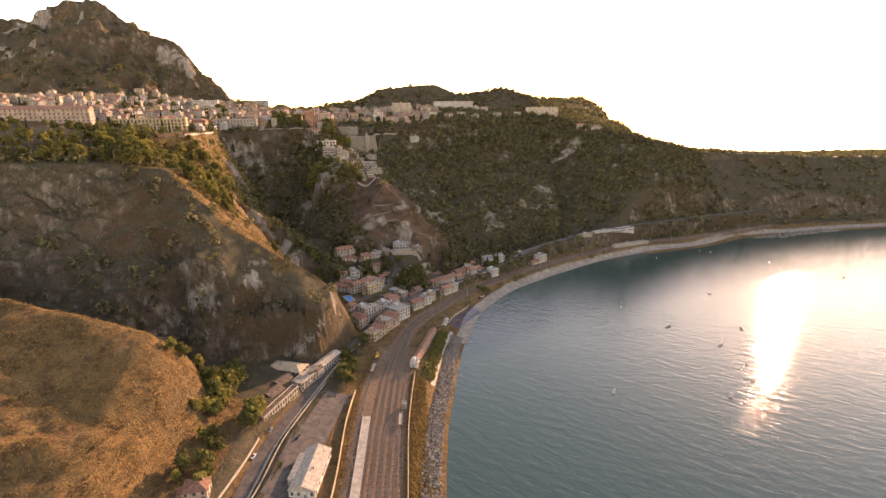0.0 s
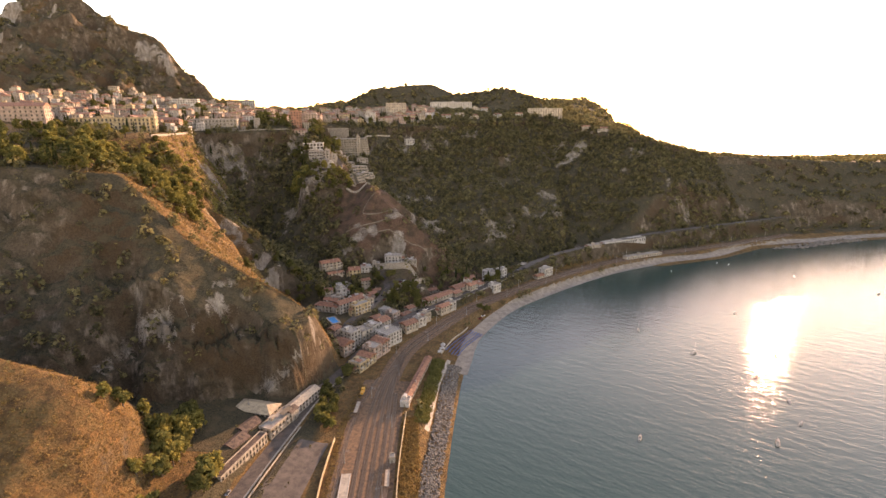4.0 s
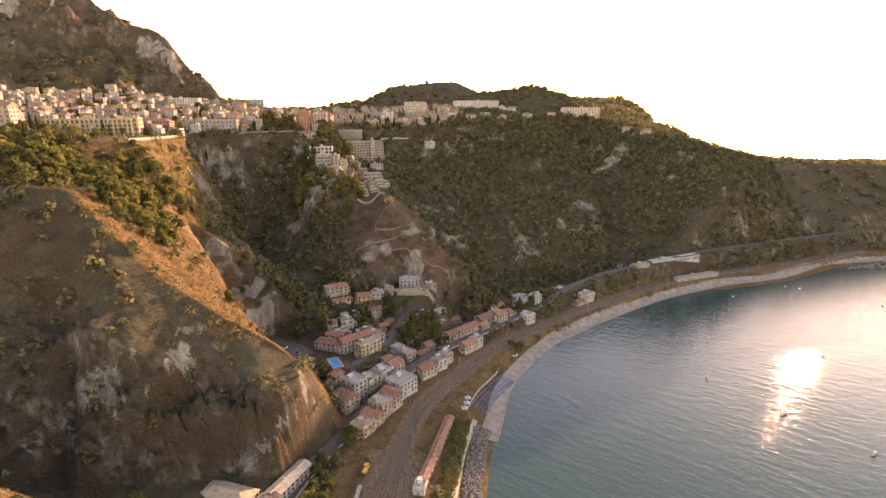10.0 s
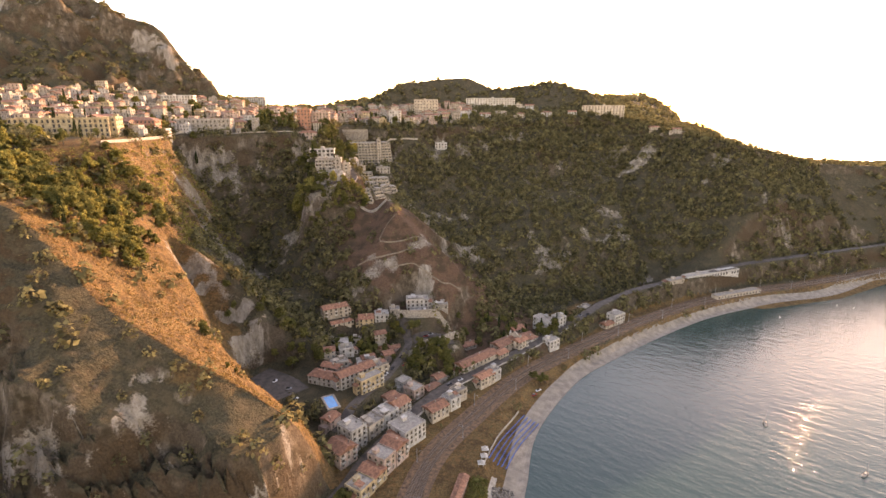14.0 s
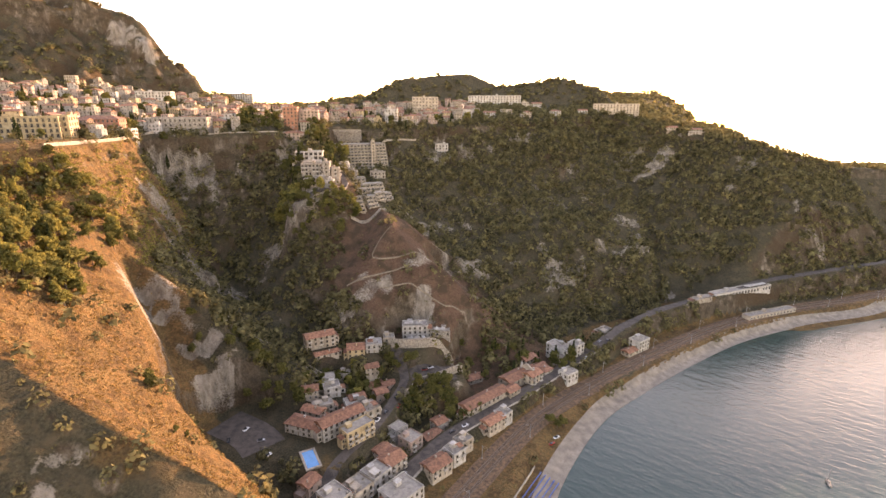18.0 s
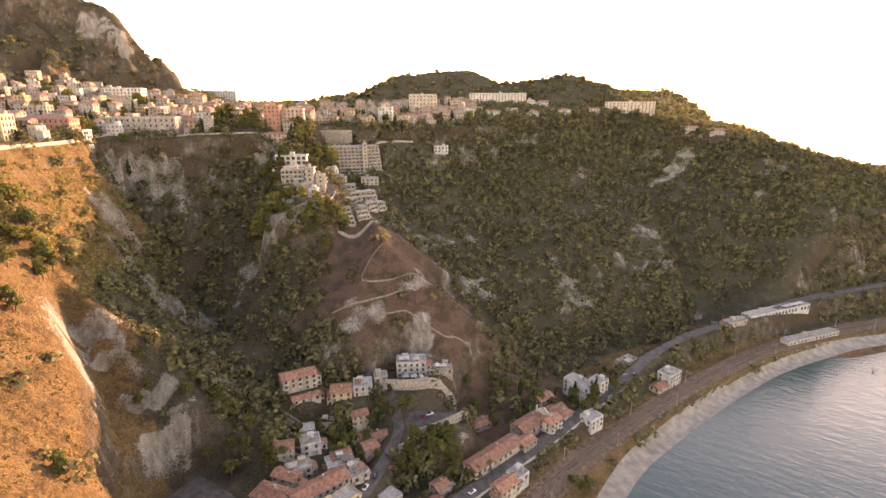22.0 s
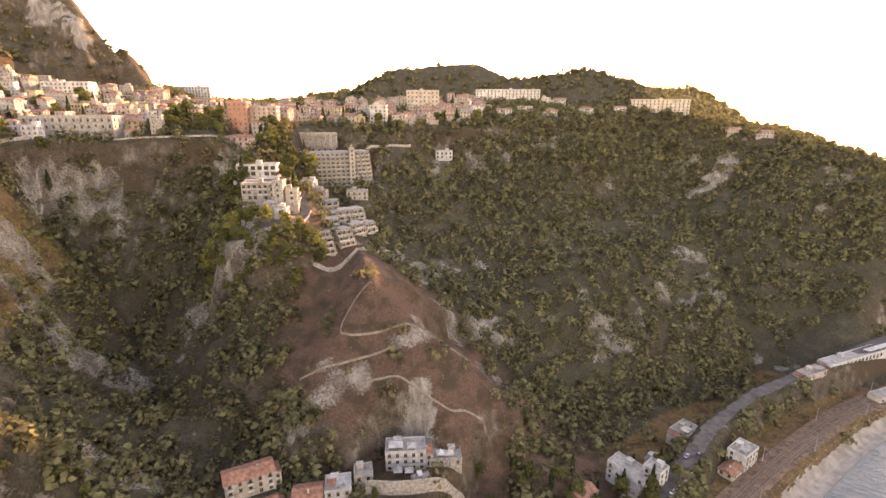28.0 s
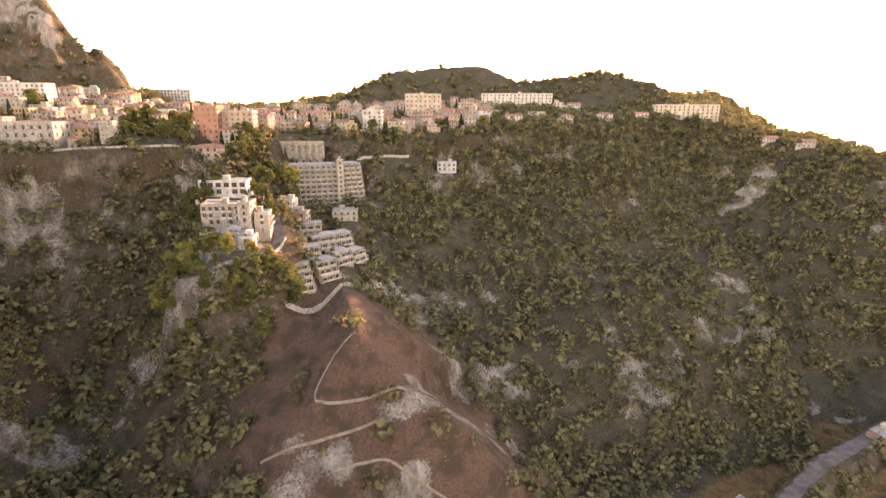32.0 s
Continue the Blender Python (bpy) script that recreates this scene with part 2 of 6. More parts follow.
# roads and the railway: place and height of the surface
MAIN_ROAD = [(-112, -120, 6), (-97, -2, 6), (-93, 45, 6), (-78, 110, 6), (-66, 150, 7), (-50, 184, 8), (-42, 205, 9), (-28, 230, 11), (-12, 257, 12), (4, 278, 12),
             (24, 297, 12), (60, 328, 13), (92, 358, 14), (120, 382, 17), (150, 412, 20), (190, 440, 23), (268, 478, 26), (330, 507, 28), (430, 540, 30), (600, 600, 30)]
VALLEY_ROAD = [(-62, 225, 14), (-52, 250, 17), (-42, 269, 18), (-32, 297, 20), (-25, 322, 22), (-31, 340, 27), (-38, 352, 32)]
HILL_ROAD = [(-120, 440, 121), (-107, 440, 125), (-95, 446, 127), (-87, 456, 129), (-86, 468, 132), (-92, 481, 138), (-98, 493, 143), (-104, 506, 147), (-111, 521, 151), (-112, 546, 158)]
RAILS = [(-28, -200, 6), (-28, 0, 6), (-27, 60, 6), (-24, 120, 6), (-18, 165, 6), (-5, 211, 6), (21, 252, 6), (63, 305, 6.5), (122, 354, 7), (185, 400, 7), (255, 444, 7), (335, 480, 7), (430, 510, 7), (600, 575, 7)]
# levelled ground: place, radius, height
FLATS = [(-300, 388, 34, 175.5), (-252, 512, 20, 172), (-228, 514, 14, 172), (-112, 268, 26, 20), (-66, 268, 26, 20), (-5, 326, 18, 24), (-20, 354, 16, 36), (-90, 566, 24, 134), (-62, 568, 14, 134), (-1, 626, 8, 146), (-123, 497, 11, 149), (-113, 472, 12, 138.5), (-104, 455, 10, 131.5), (-90, 510, 8, 132), (-65, 533, 8, 128), (-147, 538, 9, 162), (-86, 346, 10, 36), (-55, 343, 10, 33)]


def height(px, py):
    px, py = np.asarray(px, float), np.asarray(py, float)
    d, side, _ = along(px, py, COAST)
    d = d * side
    fold = waves(px, py, 90, 1)
    z = np.where(d < 0, np.maximum(d * 0.12, -8), np.minimum(d * 0.26, 2.2))
    z = z + 3.8 * np.clip((d - 12) / 6, 0, 1)
    z = z + np.clip(d - 75, 0, 260) * 0.13
    r, rs, (rz, k1, k2, g) = along(px, py, RIM)
    out = np.maximum(r, 0)
    fall = rz - k1 * np.minimum(out, 60) - k2 * np.maximum(out - 60, 0) + fold * 14 * np.clip(out / 30, 0, 1) - 7 * np.clip(out / 4, 0, 1)
    fall = fall - 13 * np.clip(out / 9, 0, 1) * np.clip((py - 430) / 30, 0, 1) * np.clip((-125 - px) / 25, 0, 1)
    top = rz + g * np.minimum(out, 330) + 2 * np.clip(out / 25, 0, 1) - 0.35 * np.maximum(out - 340, 0)
    upper = np.where(rs > 0, top, fall)
    upper = np.minimum(upper, np.maximum(z + (d - 42) * 2.2, z))
    z = blend_max(z, upper, 3)
    gully = 1 - np.abs(waves(px + 0.5 * py, py - 0.4 * px, 30, 21))
    gx, gy, gz, gw, gk = (np.array(col) for col in zip(*SPUR_GRASS))
    back = np.maximum(py - np.interp(px, gx, gy), 0)
    wide = np.interp(px, gx, gw)
    crest = np.interp(px, gx, gz)
    end = 3.0 * np.maximum(px + 58, 0)
    far = crest - np.interp(px, gx, gk) * np.minimum(back, wide) - 2.1 * np.maximum(back - wide, 0) - end + fold * 3 + (gully * 3 - 2 + waves(px, py, 13, 22) * 0.8) * np.clip(back / 10, 0, 1)
    fx_, fs, f1_, f2_ = (np.array(col) for col in zip(*FRONT))
    down = np.maximum(np.interp(px, gx, gy) - py, 0)
    shelf = np.interp(px, fx_, fs) * (1 + 0.25 * waves(px, py * 0.4, 26, 29))
    up1, up2 = np.interp(px, fx_, f1_), np.interp(px, fx_, f2_)
    plain = crest - up1 * np.minimum(down, shelf) - up2 * np.maximum(down - shelf, 0)
    bulge = waves(px, plain, 34, 23) * 5 + np.abs(waves(px + 0.3 * plain, plain, 17, 37)) * 7 - 3 + np.abs(waves(px, plain, 9, 38)) * 1.8 - 0.7
    moved = down + bulge * np.clip(down / 16, 0, 1)
    near = crest - up1 * np.minimum(moved, shelf) - up2 * np.maximum(moved - shelf, 0) - end + waves(px, py, 9, 7) * 1.2 * np.clip(down / 14, 0, 1)
    z = blend_max(z, np.where(back > 0, far, near), 3)
    q, s, (cz,) = along(px, py, SPUR_PATH)
    z = blend_max(z, cz - np.where(s > 0, 0.5, 0.95) * np.minimum(q, 20) - np.where(s > 0, 0.85, 0.95) * np.maximum(q - 20, 0) + fold * 4, 8)
    q, s, (cz,) = along(px, py, SPUR_HOUSES)
    z = blend_max(z, cz - np.where(s > 0, 0.8, 0.95) * q, 5)
    q, s, (cz,) = along(px, py, SPUR_BLOCKS)
    z = blend_max(z, cz - 0.2 * np.minimum(q, 14) - 0.95 * np.maximum(q - 14, 0), 3)
    q, s, (cz,) = along(px, py, SPUR_CLIFF)
    z = blend_max(z, cz - np.where(s > 0, 0.8, 1.35) * q + (np.abs(waves(px, py, 20, 33)) * 9 - 3 + waves(px, py, 7, 34) * 1.5) * np.clip(q / 8, 0, 1), 3)
    nx, ny, nz = (np.array(col) for col in zip(*SPUR_NEAR))
    off = py - np.interp(px, nx, ny)
    hill = np.interp(px, nx, nz) - 1.1 * np.maximum(off, 0) - 0.4 * np.maximum(-off, 0) - 2.4 * np.maximum(px + 138, 0)
    z = blend_max(z, hill + fold * 3 + (waves(px, py, 36, 12) * 5 + waves(px, py, 12, 25) * 1.6 + waves(px, py, 5, 26) * 0.6) * np.clip(np.abs(off) / 15, 0, 1), 5)
    q, s, (cz,) = along(px, py, HILL_TOP)
    z = blend_max(z, cz - 0.75 * q + fold * 6, 4)
    q, s, (cz,) = along(px, py, MOUNTAIN)
    z = blend_max(z, cz - 0.75 * q - 0.7 * np.minimum(q, 24) + (waves(px, py, 60, 2) * 18 + np.abs(waves(px, py, 42, 27)) * 22 - 10) * np.clip(q / 20, 0, 1) + waves(px, py, 22, 5) * 8, 5)
    q, s, (cz,) = along(px, py, MOUNTAIN_ARM)
    z = blend_max(z, cz - 0.9 * q + waves(px, py, 50, 4) * 10, 5)
    z = np.maximum(z, 235 * np.exp(-(((px + 640) / 190) ** 2 + ((py - 2500) / 400) ** 2)) - 20 + 30 * fold * (py > 1800))
    z = z - 90 * np.clip((py - 1120) / 160, 0, 1) * np.clip((px + 250) / 120, 0, 1)
    for line, half, soft_ in ((MAIN_ROAD, 5, 7), (VALLEY_ROAD, 4, 7), (HILL_ROAD, 4, 16), (RAILS, 7, 7)):
        q, s, (lev,) = along(px, py, line)
        k = np.clip((q - half) / soft_, 0, 1)
        z = lev + (z - lev) * k * k * (3 - 2 * k)
    for x, y, rad, lev in FLATS:
        k = np.clip((np.hypot(px - x, py - y) - rad) / 10, 0, 1)
        z = lev + (z - lev) * k * k * (3 - 2 * k)
    return z


def graded(lo, hi, a, b, step):
    """Coordinates that are close between a and b and widen outside."""
    mid = list(np.arange(a, b + 0.1, step))
    s, v, left = step, a, []
    while v > lo:
        s *= 1.13
        v -= s
        left.append(max(v, lo))
    s, v, right = step, mid[-1], []
    while v < hi:
        s *= 1.13
        v += s
        right.append(min(v, hi))
    return np.array(left[::-1] + mid + right)


def grid_object(name, xs, ys, zf, mat):
    gx, gy = np.meshgrid(xs, ys)
    gz = zf(gx, gy)
    nx, ny = len(xs), len(ys)
    verts = np.stack([gx, gy, gz], -1).reshape(-1, 3)
    i = (np.arange(ny - 1)[:, None] * nx + np.arange(nx - 1)[None]).ravel()
    faces = np.stack([i, i + 1, i + nx + 1, i + nx], 1)
    me = bpy.data.meshes.new(name)
    me.vertices.add(len(verts))
    me.vertices.foreach_set("co", verts.ravel().astype(np.float32))
    me.loops.add(faces.size)
    me.loops.foreach_set("vertex_index", faces.ravel().astype(np.int32))
    me.polygons.add(len(faces))
    me.polygons.foreach_set("loop_start", np.arange(0, faces.size, 4, dtype=np.int32))
    me.polygons.foreach_set("use_smooth", np.ones(len(faces), bool))
    me.update(calc_edges=True)
    me.materials.append(mat)
    return new(name, me)


GROUND_X = graded(-4200, 4200, -700, 480, 3.2)
GROUND_Y = np.union1d(graded(-1500, 4200, -50, 910, 3.2), np.arange(112, 192, 1.1))
GROUND_Z = height(*np.meshgrid(GROUND_X, GROUND_Y))
ground = grid_object("ground", GROUND_X, GROUND_Y, lambda x, y: GROUND_Z, HILL)


def lie(px, py):
    """The height of the built ground under each place."""
    px, py = np.asarray(px, float), np.asarray(py, float)
    i = np.clip(np.searchsorted(GROUND_X, px) - 1, 0, len(GROUND_X) - 2)
    j = np.clip(np.searchsorted(GROUND_Y, py) - 1, 0, len(GROUND_Y) - 2)
    u = (px - GROUND_X[i]) / (GROUND_X[i + 1] - GROUND_X[i])
    v = (py - GROUND_Y[j]) / (GROUND_Y[j + 1] - GROUND_Y[j])
    return (GROUND_Z[j, i] * (1 - u) + GROUND_Z[j, i + 1] * u) * (1 - v) + (GROUND_Z[j + 1, i] * (1 - u) + GROUND_Z[j + 1, i + 1] * u) * v


def ground_at(x, y):
    return float(lie(x, y))


def paint(ob, name, values):
    ob.data.attributes.new(name, "FLOAT", "POINT").data.foreach_set("value", values.astype(np.float32))


gco = np.empty(len(ground.data.vertices) * 3, np.float32)
ground.data.vertices.foreach_get("co", gco)
gx_, gy_, gz_ = gco.reshape(-1, 3).T.astype(float)
q1, s1, (c1, w1, k1_) = along(gx_, gy_, SPUR_GRASS)
near_hill = (gy_ < 80) & (gx_ < -112) & (gx_ > -420)
q3 = along(gx_, gy_, SPUR_PATH)[0]
dryness = np.maximum.reduce([np.clip((w1 + 10 - q1) / 10, 0, 1) * (s1 > 0) * (gx_ > -235), 1.0 * near_hill, 0.5 * np.clip((52 - q3) / 20, 0, 1) * (gy_ < 470),
                             np.clip((8 - gz_) / 2, 0, 0.8), 0.2 * (gx_ < -330), 0.85 * ((gx_ > -268) & (gx_ < -170) & (gy_ > 230) & (gy_ < 440) & (gz_ > 98))])
paint(ground, "dry", dryness)
rusty = np.clip((64 - q3) / 22 + 0.5 * waves(gx_, gy_, 20, 44), 0, 1) * np.clip((480 - gy_) / 20, 0, 1) * np.clip((gx_ + 120) / 25, 0, 1)
paint(ground, "rust", rusty)
steepness = np.hypot(lie(gx_ + 3, gy_) - gz_, lie(gx_, gy_ + 3) - gz_) / 3
# bare pale rock: place and radius
BARE = [(34, 466, 12), (228, 508, 18), (246, 500, 12), (-14, 374, 13), (-240, 486, 5), (-222, 484, 6), (-190, 498, 5), (-205, 474, 5), (-228, 466, 4), (-40, 380, 7), (140, 470, 9), (-452, 790, 22), (-418, 790, 16), (-600, 790, 18)]
bareness = np.zeros(len(gx_))
ragged = waves(gx_, gy_, 14, 46) + 0.6 * waves(gx_, gz_, 6, 47)
for bx, by, br in BARE:
    bareness = np.maximum(bareness, np.clip(1.15 - np.hypot(gx_ - bx, gy_ - by) / br + 0.45 * ragged, 0, 0.62))
q4, s4, _z4 = along(gx_, gy_, SPUR_CLIFF)
bareness = np.maximum(bareness, np.clip((50 - q4) / 20, 0, 1) * 0.64 * (s4 < 0) * (gy_ > 262) * (gx_ < -124) * np.clip((gx_ + 200) / 15, 0, 1) * np.clip(1.1 + 0.8 * waves(gx_, gy_, 14, 35), 0, 1) * np.clip((steepness - 0.95) / 0.4, 0, 1))
crag = np.clip((waves(gx_, gy_, 38, 31) + 0.5 * waves(gx_, gy_, 13, 32) - 0.25) * 1.6, 0, 0.7)
veins = np.clip(waves(gx_, gz_, 30, 39) * 0.5 + waves(gx_ + gy_, gz_, 9, 36) * 0.45 + 0.1, 0, 0.62) * np.clip((steepness - 0.7) / 0.5, 0, 1)
bareness = np.maximum(bareness, veins * ((s1 < 0) & (q1 > 6) & (q1 < 120) & (gz_ < 100) & (gx_ > -200)))
bareness = np.maximum(bareness, crag * (gx_ < -360) * np.clip((gz_ - 245) / 40, 0, 1))
bareness = np.maximum(bareness, 0.8 * crag * ((gy_ > 300) & (gx_ > -260) & (gx_ < 420) & (gz_ < 165) & (gz_ > 20)))
paint(ground, "bare", bareness)
tagged(ground, "steep hillside of dry grass, scrub and bare rock", "hillside", kind="structure")
sea = grid_object("water", np.linspace(-4300, 4300, 40), np.linspace(-1500, 4300, 40), lambda x, y: 0 * x, WATER)
tagged(sea, "calm rippled sea in the bay with sun glitter", "sea", kind="structure")


# ---- building helpers ----
def add_box(bm, cx, cy, cz, sx, sy, sz, slot=0, turn=0.0):
    """An upright box by its middle and size."""
    c, sn = math.cos(turn), math.sin(turn)
    vs = []
    for z in (-0.5, 0.5):
        for x, y in ((-0.5, -0.5), (0.5, -0.5), (0.5, 0.5), (-0.5, 0.5)):
            u, v = x * sx, y * sy
            vs.append(bm.verts.new((cx + u * c - v * sn, cy + u * sn + v * c, cz + z * sz)))
    for f in ((3, 2, 1, 0), (4, 5, 6, 7), (0, 1, 5, 4), (1, 2, 6, 5), (2, 3, 7, 6), (3, 0, 4, 7)):
        bm.faces.new([vs[i] for i in f]).material_index = slot
    return vs


def mesh_of(name, bm, *mats):
    me = bpy.data.meshes.new(name)
    bm.to_mesh(me)
    bm.free()
    for m in mats:
        me.materials.append(m)
    return me


def part(name, bm, mat, parent, label=""):
    """One mesh object under a thing or a part."""
    mats = mat if isinstance(mat, (list, tuple)) else [mat]
    ob = new(name, mesh_of(name, bm, *mats))
    ob.parent = parent
    return tagged(ob, label)


def shared(name, me, parent, m):
    """A part that shares its mesh with its likes."""
    ob = new(name, me)
    ob.parent = parent
    ob.matrix_basis = m
    return ob


def thing(name, x, y, z, rot=0.0, label="", category="", group="", kind=""):
    ob = new(name)
    ob.matrix_basis = pose(x, y, z, 0, 0, rot)
    ob.empty_display_size = 0.5
    return tagged(ob, label, category, group, kind)


WINDOWS = {}


def window_mesh(w, h, style):
    """A window in one shape: a proud surround with a sill, a middle bar, and glass set back behind them."""
    key = (w, h, style)
    if key not in WINDOWS:
        bm = bmesh.new()
        xs = [-w / 2 - 0.14, -w / 2, -0.04, 0.04, w / 2, w / 2 + 0.14]
        zs = [-h / 2 - 0.16, -h / 2, h * 0.18, h * 0.18 + 0.07, h / 2, h / 2 + 0.14]

        def depth(i, j):
            if not (0 <= i < 5 and 0 <= j < 5):
                return 0.04
            if j == 0:
                return -0.26
            return 0.0 if i in (1, 3) and j in (1, 3) else (-0.14 if i in (0, 4) or j == 4 else -0.07)

        for i in range(5):
            for j in range(5):
                y = depth(i, j)
                quad = [bm.verts.new(v) for v in ((xs[i], y, zs[j]), (xs[i + 1], y, zs[j]), (xs[i + 1], y, zs[j + 1]), (xs[i], y, zs[j + 1]))]
                bm.faces.new(quad).material_index = 1 if i in (1, 3) and j in (1, 3) else 0
                for k, (ni, nj) in enumerate(((i, j - 1), (i + 1, j), (i, j + 1), (i - 1, j))):
                    y2 = depth(ni, nj)
                    if y2 > y:
                        p, q = quad[k].co, quad[(k + 1) % 4].co
                        bm.faces.new([bm.verts.new(v) for v in ((q.x, y, q.z), (p.x, y, p.z), (p.x, y2, p.z), (q.x, y2, q.z))])
        bmesh.ops.remove_doubles(bm, verts=bm.verts, dist=0.001)
        WINDOWS[key] = mesh_of("window", bm, WHITE if style == "plain" else SHUTTER, GLASS)
    return WINDOWS[key]


def balcony_mesh(w):
    """A balcony in one shape: slab and solid parapet."""
    key = ("balcony", round(w, 1))
    if key not in WINDOWS:
        bm = bmesh.new()
        a, t = w / 2, 0.12
        prof = [(-a, 0), (-a, -1.2), (a, -1.2), (a, 0)]
        inner = [(-a + t, 0), (-a + t, -1.2 + t), (a - t, -1.2 + t), (a - t, 0)]
        lo = [bm.verts.new((x, y, -0.1)) for x, y in prof]
        hi = [bm.verts.new((x, y, 1.0)) for x, y in prof]
        ih = [bm.verts.new((x, y, 1.0)) for x, y in inner]
        il = [bm.verts.new((x, y, 0.08)) for x, y in inner]
        for k in range(3):
            bm.faces.new((lo[k], lo[k + 1], hi[k + 1], hi[k]))
            bm.faces.new((hi[k], hi[k + 1], ih[k + 1], ih[k]))
            bm.faces.new((ih[k], ih[k + 1], il[k + 1], il[k]))
        bm.faces.new(il)
        bm.faces.new(lo[::-1])
        bmesh.ops.recalc_face_normals(bm, faces=bm.faces)
        WINDOWS[key] = mesh_of("balcony", bm, WHITE)
    return WINDOWS[key]


def gable_roof(w, d, rise, over=0.5, hip=0.0):
    """A tiled roof with its ridge along the longer side, eaves that stand out, and rows of cover tiles."""
    bm = bmesh.new()
    if d > w:
        w, d, turn = d, w, True
    else:
        turn = False
    a, b = w / 2 + over, d / 2 + over
    r = a - hip * b
    drop = rise * over / (d / 2)
    base = [bm.verts.new(v) for v in ((-a, -b, -drop), (a, -b, -drop), (a, b, -drop), (-a, b, -drop))]
    lowb = [bm.verts.new((v.co.x, v.co.y, v.co.z - 0.22)) for v in base]
    e, f = bm.verts.new((-r, 0, rise)), bm.verts.new((r, 0, rise))
    for vs in ((base[0], base[1], f, e), (base[2], base[3], e, f), (base[1], base[2], f), (base[3], base[0], e)):
        bm.faces.new(vs)
    for i in range(4):
        j = (i + 1) % 4
        bm.faces.new((lowb[i], lowb[j], base[j], base[i]))
    bm.faces.new(lowb[::-1])
    if turn:
        bmesh.ops.rotate(bm, verts=bm.verts, cent=(0, 0, 0), matrix=Matrix.Rotation(math.pi / 2, 3, "Z"))
    return bm


HOUSE_N = [0]


def house(x, y, rot, w, d, floors, roof="flat", wall=None, label="", name="house", category="house", group="", storey=3.1, step=3.2, win=(1.2, 1.7),
          style="shutters", balconies=0, base=None, sides="flr", door=True, clutter=True, roof_mat=None, far=False):
    """A building of plastered walls on the slope, with its roof, windows, balconies and roof things. The front looks along -y before the turn."""
    HOUSE_N[0] += 1
    rnd = random.Random(HOUSE_N[0] * 7 + 3)
    wall = wall or rnd.choice(WALLS[:4])
    c, sn = math.cos(radians(rot)), math.sin(radians(rot))
    corners = [(x + u * c - v * sn, y + u * sn + v * c) for u in (-w / 2, 0, w / 2) for v in (-d / 2, 0, d / 2)]
    hs = lie([p[0] for p in corners], [p[1] for p in corners])
    z = float(hs.min() + 0.4 * (hs.max() - hs.min())) if base is None else base
    foot = max(z - float(hs.min()), 0) + 1.5
    h = floors * storey
    top = thing(name, x, y, z, rot, label, category, group)
    bm = bmesh.new()
    add_box(bm, 0, 0, (h - foot) / 2, w, d, h + foot)
    add_box(bm, 0, 0, h - 0.2, w + 0.3, d + 0.3, 0.3)
    if floors > 1:
        add_box(bm, 0, 0, storey + 0.02, w + 0.12, d + 0.12, 0.14)
    part("wall", bm, wall, top)
    if roof == "flat":
        bm = bmesh.new()
        add_box(bm, 0, 0, h + 0.06, w - 0.5, d - 0.5, 0.12)
        deck = part("roof", bm, roof_mat or CONCRETE, top)
        bm = bmesh.new()
        for sx, sy, lx, ly in ((0, -1, w, 0.25), (0, 1, w, 0.25), (-1, 0, 0.25, d - 0.5), (1, 0, 0.25, d - 0.5)):
            add_box(bm, sx * (w / 2 - 0.125), sy * (d / 2 - 0.125), h + 0.4, lx, ly, 0.9)
        part("parapet", bm, wall, top)
        if clutter:
            bm = bmesh.new()
            bw = min(3.2, w * 0.35)
            add_box(bm, 0, 0, 1.2, bw, 2.6, 2.4)
            add_box(bm, 0, 0, 2.46, bw + 0.4, 3.0, 0.14)
            o = part("stair_hut", bm, wall, deck)
            o.location = (rnd.uniform(-0.25, 0.25) * w, d * 0.2, h + 0.1)
            for _ in range(rnd.randint(0, 2)):
                bm = bmesh.new()
                bmesh.ops.create_cone(bm, cap_ends=True, segments=10, radius1=0.6, radius2=0.55, depth=1.3)
                o = part("water_tank", bm, CONCRETE, deck)
                o.location = (rnd.uniform(-0.4, 0.4) * w, rnd.uniform(-0.4, 0.1) * d, h + 0.75)
    else:
        rise = min(w, d) * 0.2
        deck = part("roof", gable_roof(w, d, rise, 0.5, 1.0 if roof == "hip" else 0.0), roof_mat or TILE, top)
        deck.location = (0, 0, h)
        if roof == "gable":
            for e in (-1, 1):
                bm = bmesh.new()
                a_, b_ = (w / 2 - 0.02, d / 2) if w >= d else (d / 2 - 0.02, w / 2)
                pts3 = [(e * a_, -b_, h - 0.1), (e * a_, b_, h - 0.1), (e * a_, 0, h + rise - 0.1)]
                back = [(e * (a_ - 0.3), y_, z_) for _, y_, z_ in pts3]
                if w < d:
                    pts3, back = [(-y_, x_, z_) for x_, y_, z_ in pts3], [(-y_, x_, z_) for x_, y_, z_ in back]
                f_, g_ = [bm.verts.new(v) for v in pts3], [bm.verts.new(v) for v in back]
                bm.faces.new(f_)
                bm.faces.new(g_[::-1])
                for k in range(3):
                    bm.faces.new((f_[k], f_[(k + 1) % 3], g_[(k + 1) % 3], g_[k]))
                bmesh.ops.recalc_face_normals(bm, faces=bm.faces)
                part("gable", bm, wall, top)
        if clutter:
            bm = bmesh.new()
            add_box(bm, 0, 0, 0.5, 0.7, 0.7, 1.6)
            add_box(bm, 0, 0, 1.4, 0.95, 0.95, 0.2)
            o = part("chimney", bm, wall, deck)
            o.location = (rnd.uniform(-0.3, 0.3) * w, rnd.uniform(-0.25, 0.25) * d, rise * 0.6)
